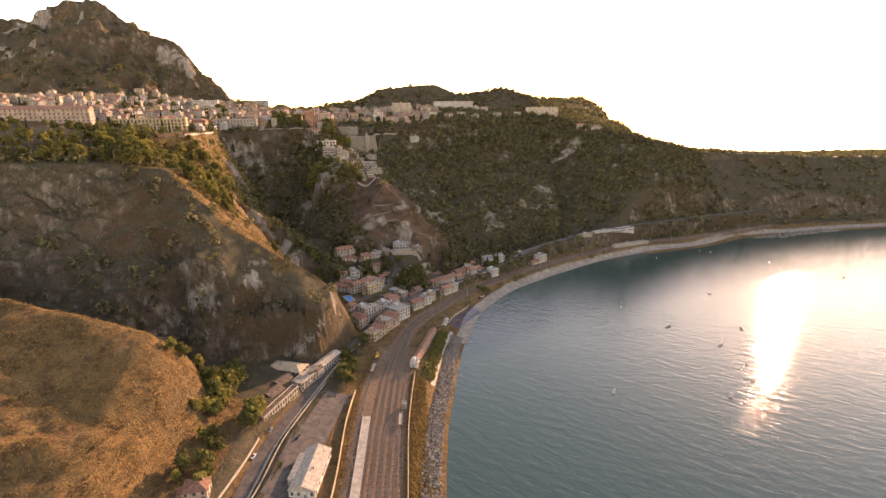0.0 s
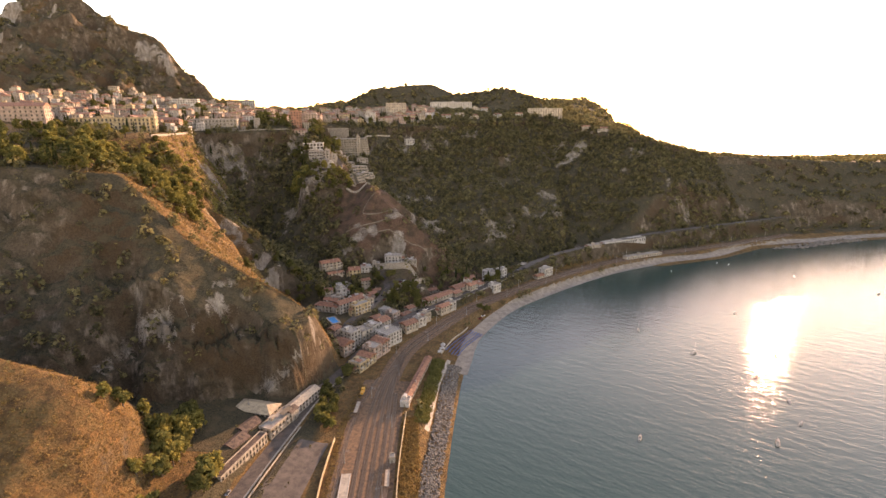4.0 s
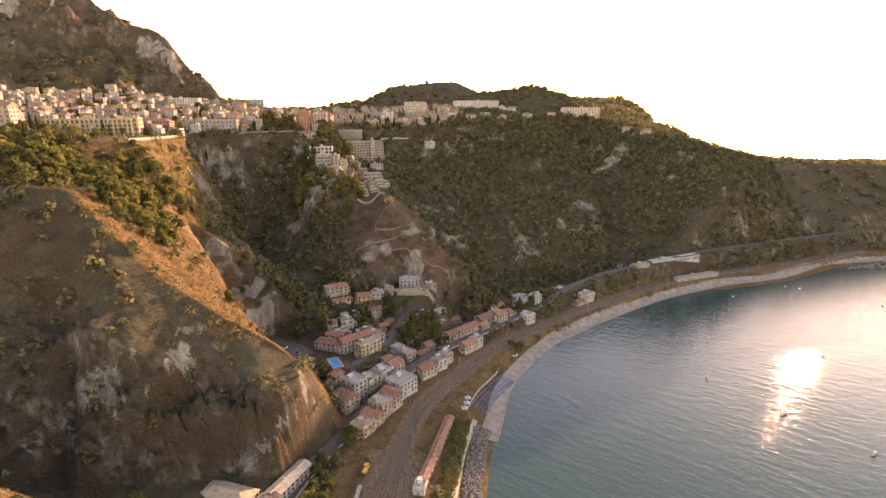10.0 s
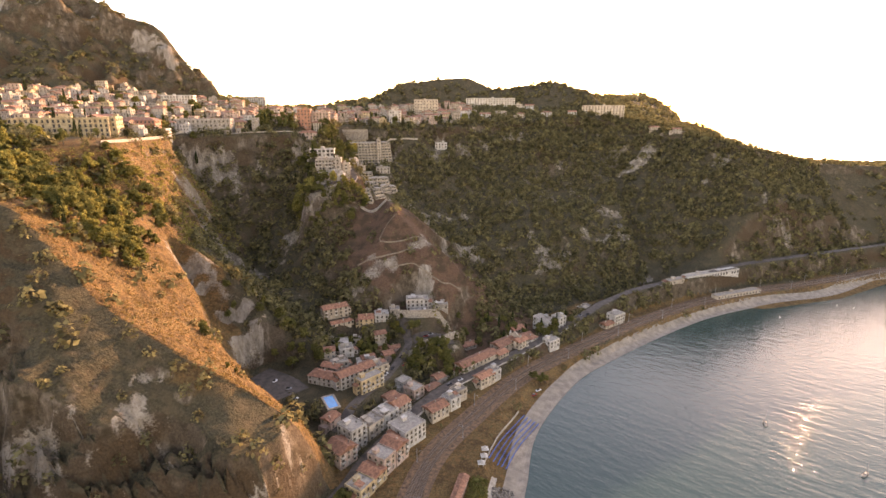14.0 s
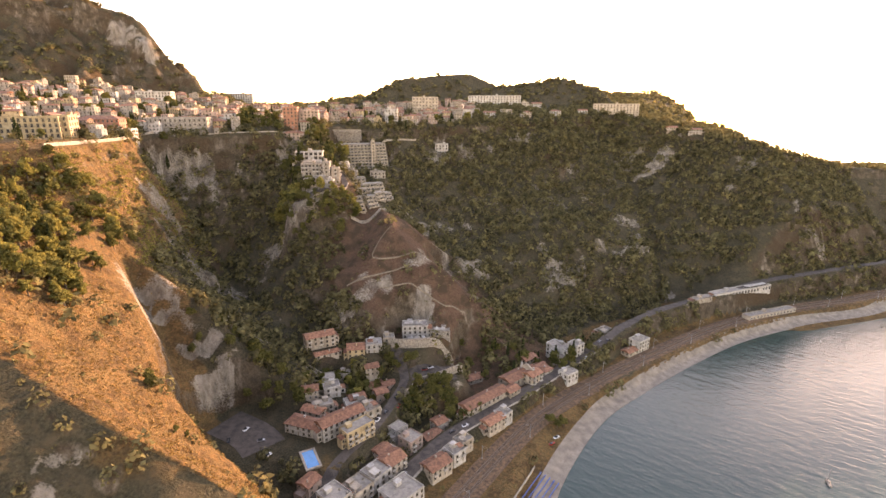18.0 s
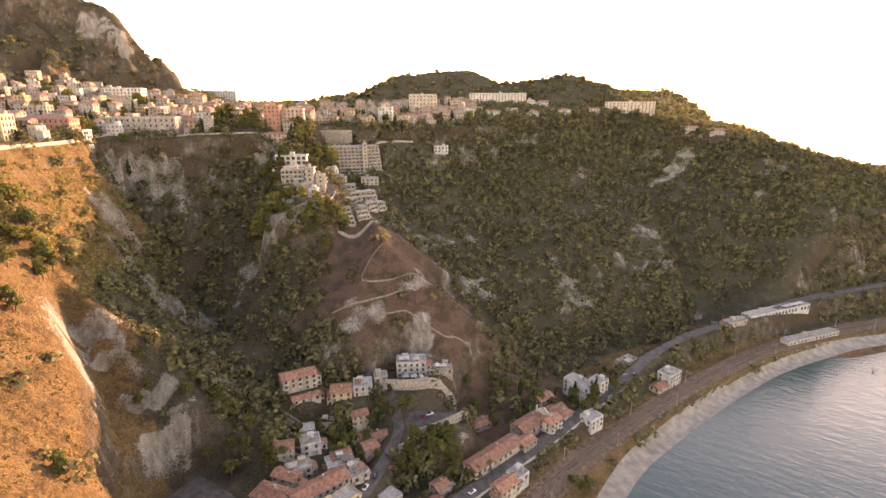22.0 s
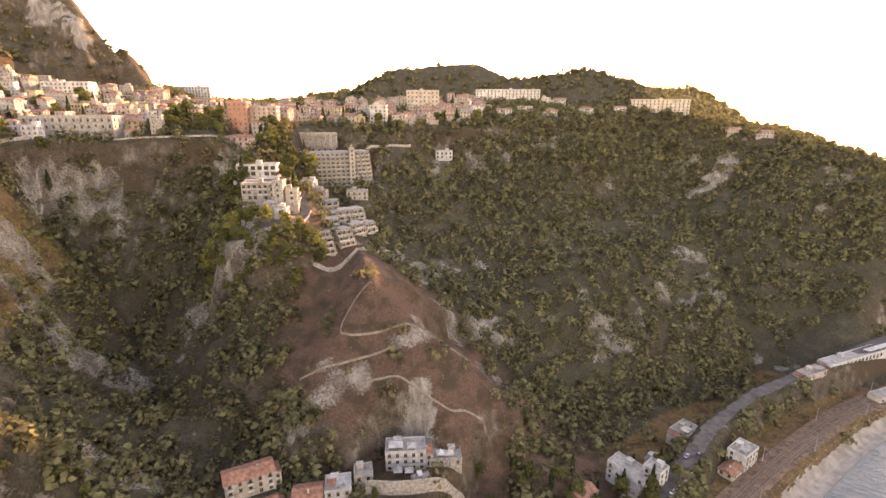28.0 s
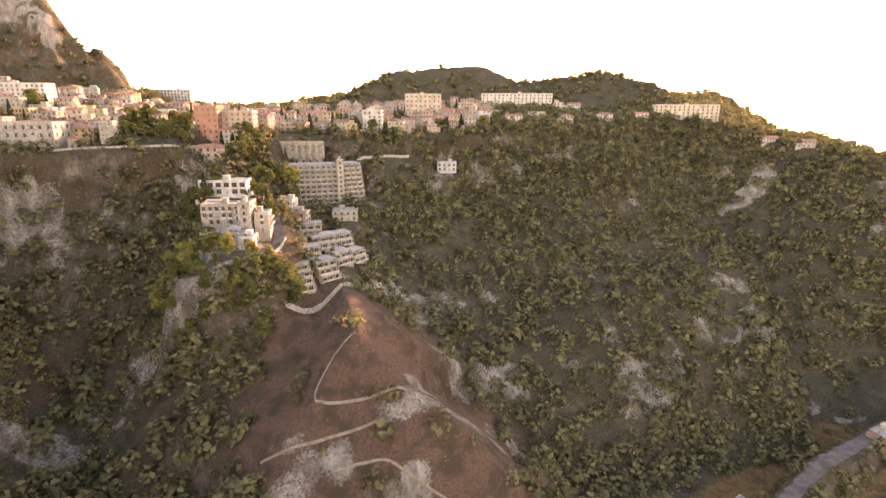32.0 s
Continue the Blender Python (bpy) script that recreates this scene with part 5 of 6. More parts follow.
def town_house(x, y, rot, w, d, floors, roof, wall, label, group, rnd):
    """A small far house in three parts: walls with an annex, roof, and all its windows together."""
    c, sn = math.cos(radians(rot)), math.sin(radians(rot))
    hs = lie([x + u * c - v * sn for u in (-w / 2, w / 2) for v in (-d / 2, d / 2)], [y + u * sn + v * c for u in (-w / 2, w / 2) for v in (-d / 2, d / 2)])
    z = float(hs.min() * 0.6 + hs.max() * 0.4)
    foot = z - float(hs.min()) + 1.5
    top = thing("flat_roofed_house" if roof == "flat" else "town_house", x, y, z, rot, label, "house", group)
    h = floors * 3.0
    tiles = bmesh.new()
    boxes = [(0, 0, w, d, floors)]
    part("wall", wall_shell(w, d, h, foot, roof, min(w, d) * 0.18), wall, top)
    if rnd.random() < 0.6:
        e = rnd.choice((-1, 1))
        aw, fl2 = w * rnd.uniform(0.35, 0.6), max(1, floors - rnd.choice((1, 1, 2)))
        ax, ay = e * (w / 2 + aw / 2 - 0.2), -d * rnd.uniform(0.0, 0.18)
        bm = wall_shell(aw, d * 0.7, fl2 * 3.0, foot, "flat", 0)
        bmesh.ops.translate(bm, verts=bm.verts, vec=(ax, ay, 0))
        part("annex", bm, wall, top)
        boxes.append((ax, ay, aw, d * 0.7, fl2))
    if roof == "flat":
        add_box(tiles, 0, 0, h + 0.05, w - 0.55, d - 0.55, 0.1)
        if rnd.random() < 0.5:
            bm = bmesh.new()
            add_box(bm, rnd.uniform(-0.25, 0.25) * w, d * 0.15, h + 1.35, w * rnd.uniform(0.25, 0.5), d * 0.45, 2.5)
            part("stair_hut", bm, wall, top)
    else:
        rise = min(w, d) * 0.18
        lid = gable_roof(w, d, rise, 0.45, 1.0 if roof == "hip" else 0.0)
        bmesh.ops.translate(lid, verts=lid.verts, vec=(0, 0, h))
        tiles.free()
        tiles = lid
        if rnd.random() < 0.4:
            bm = bmesh.new()
            add_box(bm, rnd.uniform(-0.3, 0.3) * w, rnd.uniform(-0.2, 0.2) * d, h + rise, 0.7, 0.7, 1.8)
            part("chimney", bm, wall, top)
    part("roof", tiles, CONCRETE if roof == "flat" else TILE, top)
    wm = window_mesh(0.95, 1.45, rnd.choice(("plain", "shutters", "shutters")))
    co = np.array([v.co[:] for v in wm.vertices])
    quads = [tuple(pl.vertices) for pl in wm.polygons]
    slot = [pl.material_index for pl in wm.polygons]
    vs, fs, ms = [], [], []
    for bx, by, bw, bd, fl in boxes:
        for length, ox, oy, turn in ((bw, bx, by - bd / 2, 0), (bd, bx + bw / 2, by, 90), (bd, bx - bw / 2, by, -90)):
            n = max(1, int((length - 0.6) / rnd.uniform(2.3, 3.0)))
            ca, sa = math.cos(radians(turn)), math.sin(radians(turn))
            for f in range(fl):
                for i in range(n):
                    if rnd.random() < 0.12:
                        continue
                    u = (i + 0.5) * length / n - length / 2
                    k0 = sum(len(v) for v in vs)
                    px_, py_ = co[:, 0] + u, co[:, 1] - 0.03
                    vs.append(np.stack([ox + px_ * ca - py_ * sa, oy + px_ * sa + py_ * ca, co[:, 2] + f * 3.0 + 1.6], 1))
                    fs += [tuple(v + k0 for v in q) for q in quads]
                    ms += slot
    if vs:
        me = bpy.data.meshes.new("window_rest")
        me.from_pydata(np.concatenate(vs).tolist(), [], fs)
        for mt in wm.materials:
            me.materials.append(mt)
        me.polygons.foreach_set("material_index", ms)
        ob = shared("window_rest", me, top, pose(0, 0, 0))
        tagged(ob, kind="stuff")
    return top


# the rest of the town: uneven rows that climb behind the terrace to the foot of the mountain
rnd = random.Random(11)
taken = [(o.location.x, o.location.y, max(abs(o.children[0].bound_box[0][0]), 6)) for o in scene.objects if o.type == "EMPTY" and o.children and o.location.z > 120]
GARDENS = []
TONES = (CREAM, CREAM, CREAM, CREAM, WHITE, PINK, PINK, OCHRE, STONE, STONE)
for row in range(21):
    for col in range(44):
        hx = -520 + col * 13.2 + rnd.uniform(-4.5, 4.5)
        hy = 396 + row * 15.5 + rnd.uniform(-5, 5) + max(0, hx + 250) * 0.6
        d_, s_, (rz_, *_r) = along(np.array([hx]), np.array([hy]), RIM)
        if s_[0] < 0 or d_[0] < 12 or hx > 46 or hy > 790 or ground_at(hx, hy) > (222 if hx < -260 else 240):
            continue
        if any(abs(hx - a) < r + 5 and abs(hy - b) < 11 for a, b, r in taken):
            continue
        if d_[0] > 170 and rnd.random() < 0.35:
            continue
        if rnd.random() < 0.17:
            GARDENS.append((hx, hy))
            continue
        w, d = rnd.uniform(6.5, 13), rnd.uniform(6.5, 9.5)
        taken.append((hx, hy, w * 0.42))
        wl = rnd.choice(TONES)
        rf = rnd.choice(("flat", "flat", "gable", "gable", "hip"))
        tone = {"flat": "flat-roofed", "gable": "tile-roofed", "hip": "hip-roofed"}[rf]
        colour = wl.name.split("_")[-1].replace("wall", "grey stone")
        fl = rnd.choice((2, 2, 3, 3, 3, 4))
        town_house(hx, hy, rnd.uniform(-16, 26), w, d, fl, rf, wl, f"{colour} {tone} town house of {('', '', 'two', 'three', 'four')[fl]} storeys on the hillside", TOWN, rnd)
# houses on the wooded shoulder of the hill
for hx, hy, fl in ((110, 704, 2), (150, 722, 2), (60, 696, 2), (-10, 668, 3), (190, 736, 2), (300, 706, 2), (326, 690, 2), (-20, 780, 3), (30, 770, 3), (-70, 760, 3), (-110, 790, 3), (-140, 740, 3), (-190, 800, 3), (-60, 700, 3), (-20, 690, 3), (20, 700, 3), (84, 716, 2), (120, 790, 2), (136, 786, 2), (36, 716, 3), (0, 704, 3)):
    town_house(hx, hy, rnd.uniform(-16, 10), rnd.uniform(9, 15), 9, fl, rnd.choice(("flat", "hip", "gable")), rnd.choice((CREAM, WHITE, STONE)), "pale house among trees on the hill shoulder", "houses on the hill shoulder", rnd)
# small houses between the streets of the lower village
for hx, hy, rot_, w, fl, rf, wl in ((-33, 259, 48, 9, 2, "gable", CREAM), (-26, 280, 50, 9, 2, "flat", WHITE), (-40, 312, 30, 8, 2, "gable", PINK), (-82, 300, 15, 10, 2, "gable", CREAM), (-74, 316, 15, 8, 2, "flat", WHITE), (-48, 330, 20, 9, 2, "gable", CREAM),
                                   (46, 322, 42, 10, 2, "gable", CREAM), (74, 350, 42, 9, 2, "hip", WHITE), (92, 372, 40, 10, 2, "flat", CREAM), (-2, 292, 40, 8, 2, "gable", STONE), (-66, 232, 60, 9, 2, "gable", PINK), (-12, 348, 20, 8, 1, "flat", WHITE)):
    town_house(hx, hy, rot_, w, 8, fl, rf, wl, "small village house with a weathered roof among gardens", VG, rnd)
# old walls at the foot of the mountain
town_house(-419, 560, 8, 24, 9, 2, "flat", STONE, "ruined stone house with arched openings below the mountain", TOWN, rnd)
town_house(-402, 600, 4, 20, 9, 3, "flat", STONE, "grey stone house below the mountain", TOWN, rnd)


# ---- plants ----
def leaf_material(name, dark, light, glow=0.35, broad=False):
    """Leaves that let some light through, of slightly different green each."""
    m = bpy.data.materials.new(name)
    m.use_nodes = True
    n, l = m.node_tree.nodes, m.node_tree.links
    n.remove(n["Principled BSDF"])
    geo, mix = n.new("ShaderNodeNewGeometry"), n.new("ShaderNodeMix")
    info, add = n.new("ShaderNodeObjectInfo"), n.new("ShaderNodeMath")
    add.operation = "MULTIPLY_ADD"
    add.inputs[1].default_value = 0.6
    half = n.new("ShaderNodeMath")
    half.operation = "MULTIPLY"
    half.inputs[1].default_value = 0.4
    l.new(info.outputs["Random"], half.inputs[0])
    l.new(geo.outputs["Random Per Island"], add.inputs[0])
    if broad:
        add.inputs[1].default_value = 0.3
        t, r = n.new("ShaderNodeTexNoise"), n.new("ShaderNodeMapRange")
        t.inputs["Scale"].default_value, t.inputs["Detail"].default_value = 0.16, 2
        r.inputs["From Min"].default_value, r.inputs["From Max"].default_value, r.inputs["To Max"].default_value = 0.36, 0.66, 0.7
        l.new(geo.outputs["Position"], t.inputs["Vector"])
        l.new(t.outputs["Fac"], r.inputs["Value"])
        l.new(r.outputs["Result"], add.inputs[2])
    else:
        l.new(half.outputs[0], add.inputs[2])
    mix.data_type = "RGBA"
    mix.inputs["A"].default_value, mix.inputs["B"].default_value = (*dark, 1), (*light, 1)
    l.new(add.outputs[0], mix.inputs["Factor"])
    d, t, k = n.new("ShaderNodeBsdfDiffuse"), n.new("ShaderNodeBsdfTranslucent"), n.new("ShaderNodeMixShader")
    k.inputs[0].default_value = glow
    for b in (d, t):
        l.new(mix.outputs["Result"], b.inputs["Color"])
    l.new(d.outputs[0], k.inputs[1])
    l.new(t.outputs[0], k.inputs[2])
    l.new(k.outputs[0], n["Material Output"].inputs["Surface"])
    return m


LEAF = leaf_material("broad_leaves", (0.045, 0.048, 0.018), (0.165, 0.15, 0.05))
# brighter yellow copy of the broad leaves: sunlight put into the leaf colour
LEAF_SUNLIT = leaf_material("yellowing_leaves", (0.10, 0.093, 0.028), (0.28, 0.235, 0.07), 0.4)
LEAF_DARK = leaf_material("cypress_leaves", (0.016, 0.022, 0.010), (0.05, 0.055, 0.02), 0.2)
LEAF_WOOD = leaf_material("woodland_leaves", (0.045, 0.042, 0.022), (0.215, 0.182, 0.085), 0.35, True)
STRAW = leaf_material("dry_grass_blades", (0.12, 0.075, 0.030), (0.31, 0.205, 0.082), 0.35)
BARK = material("bark", (0.10, 0.075, 0.055), 0.95, scale=3, spread=0.3)


def leaf_cloud(points, normals, sizes, seed):
    """Verts and faces of many small leaf-sprays, one four-cornered spray at each point."""
    g = np.random.default_rng(seed)
    n = len(points)
    nn = normals + g.normal(0, 0.55, (n, 3))
    nn /= np.linalg.norm(nn, axis=1)[:, None] + 1e-9
    ref = g.normal(0, 1, (n, 3))
    u = np.cross(nn, ref)
    u /= np.linalg.norm(u, axis=1)[:, None] + 1e-9
    v = np.cross(nn, u)
    sz = sizes[:, None] * g.uniform(0.6, 1.3, (n, 1))
    bend = nn * sz * 0.35
    quad = np.stack([points - u * sz, points - v * sz * 0.7 - bend, points + u * sz, points + v * sz * 0.7 - bend], 1)
    return quad.reshape(-1, 3)


def quads_mesh(name, verts, mat):
    me = bpy.data.meshes.new(name)
    nq = len(verts) // 4
    me.vertices.add(len(verts))
    me.vertices.foreach_set("co", verts.astype(np.float32).ravel())
    me.loops.add(nq * 4)
    me.loops.foreach_set("vertex_index", np.arange(nq * 4, dtype=np.int32))
    me.polygons.add(nq)
    me.polygons.foreach_set("loop_start", np.arange(0, nq * 4, 4, dtype=np.int32))
    me.update(calc_edges=True)
    me.materials.append(mat)
    return me


def crown_mesh(kind, seed, mat):
    g = np.random.default_rng(seed)
    pts, nrm, size = [], [], []
    if kind == "cypress":
        n = 420
        t = g.uniform(0, 1, n) ** 0.8
        r = 1.15 * np.sin(np.pi * np.clip(t * 0.9 + 0.1, 0, 1)) ** 0.7 * (1 - 0.55 * t)
        a = g.uniform(0, 2 * np.pi, n)
        p = np.stack([r * np.cos(a), r * np.sin(a), 0.5 + t * 9.5], 1)
        q = np.stack([np.cos(a), np.sin(a), np.full(n, 0.6)], 1)
        return quads_mesh("crown", leaf_cloud(p, q, np.full(n, 0.36), seed), mat)
    blobs = 17
    for b in range(blobs):
        a, t = g.uniform(0, 2 * np.pi), g.uniform(0, 1)
        rad = 2.3 * np.sqrt(g.uniform(0.05, 1)) * (1.05 - 0.45 * t)
        c = np.array([rad * np.cos(a), rad * np.sin(a), 2.3 + 4.6 * t])
        br = g.uniform(0.9, 1.55)
        n = 46
        d = g.normal(0, 1, (n, 3))
        d /= np.linalg.norm(d, axis=1)[:, None]
        d[:, 2] = np.where(d[:, 2] < -0.3, -d[:, 2], d[:, 2])
        pts.append(c + d * br * g.uniform(0.75, 1.1, (n, 1)) * np.array([1, 1, 0.75]))
        nrm.append(d)
        size.append(np.full(n, 0.5))
    return quads_mesh("crown", leaf_cloud(np.concatenate(pts), np.concatenate(nrm), np.concatenate(size), seed), mat)


def trunk_mesh(kind, seed):
    g = random.Random(seed)
    bm = bmesh.new()

    def limb(a, b, r0, r1):
        a, b = Vector(a), Vector(b)
        w = (b - a).normalized()
        u = w.orthogonal().normalized()
        v = w.cross(u)
        rows = [[bm.verts.new(p + (u * math.cos(k * 1.257) + v * math.sin(k * 1.257)) * r) for k in range(5)] for p, r in ((a, r0), (a.lerp(b, 0.5) + u * 0.1, (r0 + r1) / 2), (b, r1))]
        for x, y in zip(rows[:-1], rows[1:]):
            for k in range(5):
                bm.faces.new((x[k], x[(k + 1) % 5], y[(k + 1) % 5], y[k]))

    if kind == "cypress":
        limb((0, 0, -0.6), (0, 0, 6), 0.22, 0.06)
    else:
        limb((0, 0, -0.8), (0.15, 0.1, 3.0), 0.32, 0.2)
        for _ in range(5):
            a = g.uniform(0, 6.28)
            limb((0.12, 0.08, g.uniform(2.4, 3.3)), (1.7 * math.cos(a), 1.7 * math.sin(a), g.uniform(3.2, 5.4)), 0.15, 0.05)
    return mesh_of("trunk", bm, BARK)


CROWNS = {"broadleaf": [crown_mesh("b", 20 + i, LEAF) for i in range(4)], "yellow": [crown_mesh("b", 30 + i, LEAF_SUNLIT) for i in range(2)], "cypress": [crown_mesh("cypress", 40 + i, LEAF_DARK) for i in range(3)]}
TRUNKS = {"broadleaf": [trunk_mesh("b", i) for i in range(3)], "cypress": [trunk_mesh("cypress", 9)]}
TRUNKS["yellow"] = TRUNKS["broadleaf"]
TREE_LABEL = {"broadleaf": "broad-crowned green tree on the slope", "yellow": "tree with sunlight coloured into its yellow-green leaves", "cypress": "slender dark green cypress in a garden"}


def tree(kind, x, y, size, rng, group):
    top = thing({"cypress": "cypress_tree", "yellow": "yellow_leaved_tree", "broadleaf": "garden_tree" if "garden" in group else "tree"}[kind], x, y, ground_at(x, y), rng.uniform(0, 360), TREE_LABEL[kind], "tree", group)
    k = Matrix.Diagonal((size * rng.uniform(0.85, 1.2), size * rng.uniform(0.85, 1.2), size * rng.uniform(0.85, 1.15), 1))
    shared("trunk", rng.choice(TRUNKS[kind]), top, k)
    shared("crown", rng.choice(CROWNS[kind]), top, k)


rng = random.Random(5)
GROVES = (  # middle, spread, number, kinds, size, group
    (-262, 266, 26, 24, 52, "bybyb", 1.55, "trees on the spur below the hotel"),
    (-262, 214, 40, 14, 34, "bybcb", 1.45, "trees on the spur below the hotel"),
    (-340, 214, 50, 24, 30, "bbyb", 1.5, "garden trees above the cliff"),
    (-178, 246, 9, 15, 22, "yby", 1.25, "trees on the dry spur"),
    (-196, 224, 8, 10, 7, "byc", 1.25, "trees on the dry spur"),
    (-124, 444, 14, 8, 12, "bbb", 1.2, "garden trees below the hill road"),
    (-134, 480, 7, 22, 16, "bb", 1.3, "garden trees among the villas"),
    (-78, 446, 7, 5, 8, "yb", 1.3, "sunlit trees at the head of the spur"),
    (-98, 434, 16, 6, 10, "bbb", 1.0, "garden trees below the hill road"),
    (-104, 486, 6, 6, 7, "bc", 1.0, "garden trees among the villas"),
    (-122, 545, 14, 14, 18, "bbc", 1.3, "garden trees below the palace"),
    (-208, 256, 24, 28, 36, "bybbybcy", 1.45, "trees on the spur below the hotel"),
    (-222, 300, 24, 46, 52, "bybyb", 1.35, "trees on the spur below the hotel"),
    (-335, 280, 85, 44, 64, "bbcbyb", 1.2, "garden trees above the cliff"),
    (-300, 350, 40, 12, 16, "bcb", 1.1, "garden trees above the cliff"),
    (-130, 84, 12, 18, 16, "yybyb", 1.9, "trees in the gully by the road"),
    (-107, 56, 5, 9, 6, "yb", 1.8, "trees in the gully by the road"),
    (-140, 62, 12, 22, 12, "by", 1.5, "trees in the gully by the road"),
    (-124, 16, 10, 24, 12, "bby", 1.3, "trees at the foot of the dry hill"),
    (-57, 132, 7, 26, 26, "bby", 0.9, "trees between road and forecourt"),
    (-47, 178, 4, 10, 8, "b", 0.8, "trees between road and railway"),
    (-80, 17, 1, 1, 1, "b", 0.8, "tree on the station forecourt"),
    (-114, 428, 12, 6, 10, "bbb", 1.0, "garden trees below the hill road"),
    (-130, 456, 8, 6, 7, "y", 2.3, "sunlit trees below the hill road"),
    (-90, 438, 12, 6, 8, "byb", 1.2, "trees at the head of the spur"),
    (-262, 475, 20, 8, 6, "cb", 1.3, "garden trees of the upper town"),
    (-186, 562, 20, 10, 12, "bbb", 2.0, "dark garden trees of the upper town"),
    (-100, 520, 12, 20, 12, "bby", 1.5, "garden trees below the palace"),
    (-131, 224, 3, 2, 2, "b", 0.7, "bushes on the dry spur"),
    (-108, 205, 3, 2, 2, "b", 0.5, "bushes on the dry spur"),
    (-150, 545, 14, 12, 9, "bcbc", 1.1, "garden trees of the upper town"),
    (-130, 520, 10, 12, 8, "byb", 1.0, "garden trees of the upper town"),
    (-190, 545, 24, 14, 12, "bbcb", 1.3, "garden trees of the upper town"),
    (-100, 625, 60, 14, 12, "cbc", 1.2, "town cypresses and garden trees"),
    (-20, 660, 40, 12, 8, "cb", 1.2, "town cypresses and garden trees"),
    (-350, 560, 70, 60, 30, "bcbb", 1.6, "garden trees above the upper town"),
    (-330, 425, 50, 18, 14, "bcb", 1.1, "hotel garden trees"),
    (-140, 480, 12, 26, 16, "bbcb", 1.4, "garden trees among the villas"),
    (-100, 486, 8, 8, 6, "cb", 1.0, "garden trees among the villas"),
    (-190, 240, 18, 20, 8, "bybyy", 1.1, "trees on the dry spur"),
    (-8, 308, 16, 8, 26, "bbb", 1.1, "dark trees behind the car park wall"),
    (-60, 316, 26, 14, 22, "bby", 0.9, "garden trees of the village"),
    (-30, 335, 14, 6, 8, "b", 0.9, "garden trees of the village"),
    (-100, 300, 20, 14, 14, "bb", 1.1, "trees beside the cliff car park"),
    (85, 372, 30, 20, 26, "bbc", 1.2, "trees at the foot of the wooded slope"),
    (10, 303, 14, 5, 10, "b", 0.9, "trees beside the convent wing"),
    (-46, 312, 14, 12, 9, "b", 0.75, "garden trees of the village"),
    (70, 300, 7, 4, 5, "b", 0.9, "tamarisk trees beside the beach"),
    (36, 362, 22, 16, 16, "bbc", 1.0, "trees at the foot of the wooded slope"),
    (-130, 310, 26, 14, 10, "b", 0.9, "trees beside the cliff car park"))
for gx, gy, sx, sy, count, kinds, size, grp in GROVES:
    for i in range(count):
        k = {"b": "broadleaf", "y": "yellow", "c": "cypress"}[kinds[i % len(kinds)]]
        tree(k, gx + rng.uniform(-sx, sx), gy + rng.uniform(-sy, sy), size * rng.uniform(0.75, 1.25), rng, grp)

for gx, gy in GARDENS[:60]:
    tree(rng.choice(("cypress", "cypress", "broadleaf", "broadleaf", "yellow")), gx, gy, rng.uniform(0.9, 1.6), rng, "town cypresses and garden trees")

# woods and scrub: one mesh each of many clumps
built = np.array([(o.location.x, o.location.y, max(abs(o.children[0].bound_box[0][0]), abs(o.children[0].bound_box[0][1]), 5)) for o in scene.objects if o.type == "EMPTY" and o.children and o.get("category", "") not in ("tree", "mast")])


FILLED = np.zeros((1400, 900), bool)
for bx, by, br in built:
    i0, i1, j0, j1 = (int(v / 1.5) for v in (bx + 800 - br - 2, bx + 800 + br + 2, by + 150 - br - 2, by + 150 + br + 2))
    if 0 <= i0 and i1 < 1399 and 0 <= j0 and j1 < 899:
        u, v = np.meshgrid(np.arange(i0, i1 + 1), np.arange(j0, j1 + 1), indexing="ij")
        FILLED[i0:i1 + 1, j0:j1 + 1] |= np.hypot(u * 1.5 - 800 - bx, v * 1.5 - 150 - by) < br + 1.5


def scatter(number, box, seed, keep):
    """Random places on the ground where keep(x, y, z, slope) allows one."""
    g = np.random.default_rng(seed)
    x, y = g.uniform(box[0], box[1], number), g.uniform(box[2], box[3], number)
    z = lie(x, y)
    e = 2.0
    slope = np.hypot(lie(x + e, y) - z, lie(x, y + e) - z) / e
    ok = keep(x, y, z, slope, g) & (z > 3.5) & (g.uniform(0, 2.0, number) < np.sqrt(1 + slope * slope))
    for line, wide in ((MAIN_ROAD, 6), (VALLEY_ROAD, 5), (HILL_ROAD, 5), (RAILS, 9)):
        ok &= along(x, y, line)[0] > wide
    ok &= ~((along(x, y, RAILS)[0] < 24) & (y < 175))
    for fx, fy, rad, _ in FLATS:
        ok &= np.hypot(x - fx, y - fy) > rad
    cliff, side, _ = along(x, y, SPUR_CLIFF)
    ok &= ~((cliff < 46) & (side < 0) & (y > 256) & (x < -108) & (x > -215) & (g.uniform(0, 1, number) < 0.9))
    ix, iy = ((x + 800) / 1.5).astype(int), ((y + 150) / 1.5).astype(int)
    idx = np.nonzero(ok & ~FILLED[np.clip(ix, 0, 1399), np.clip(iy, 0, 899)])[0]
    return x[idx], y[idx], z[idx], g


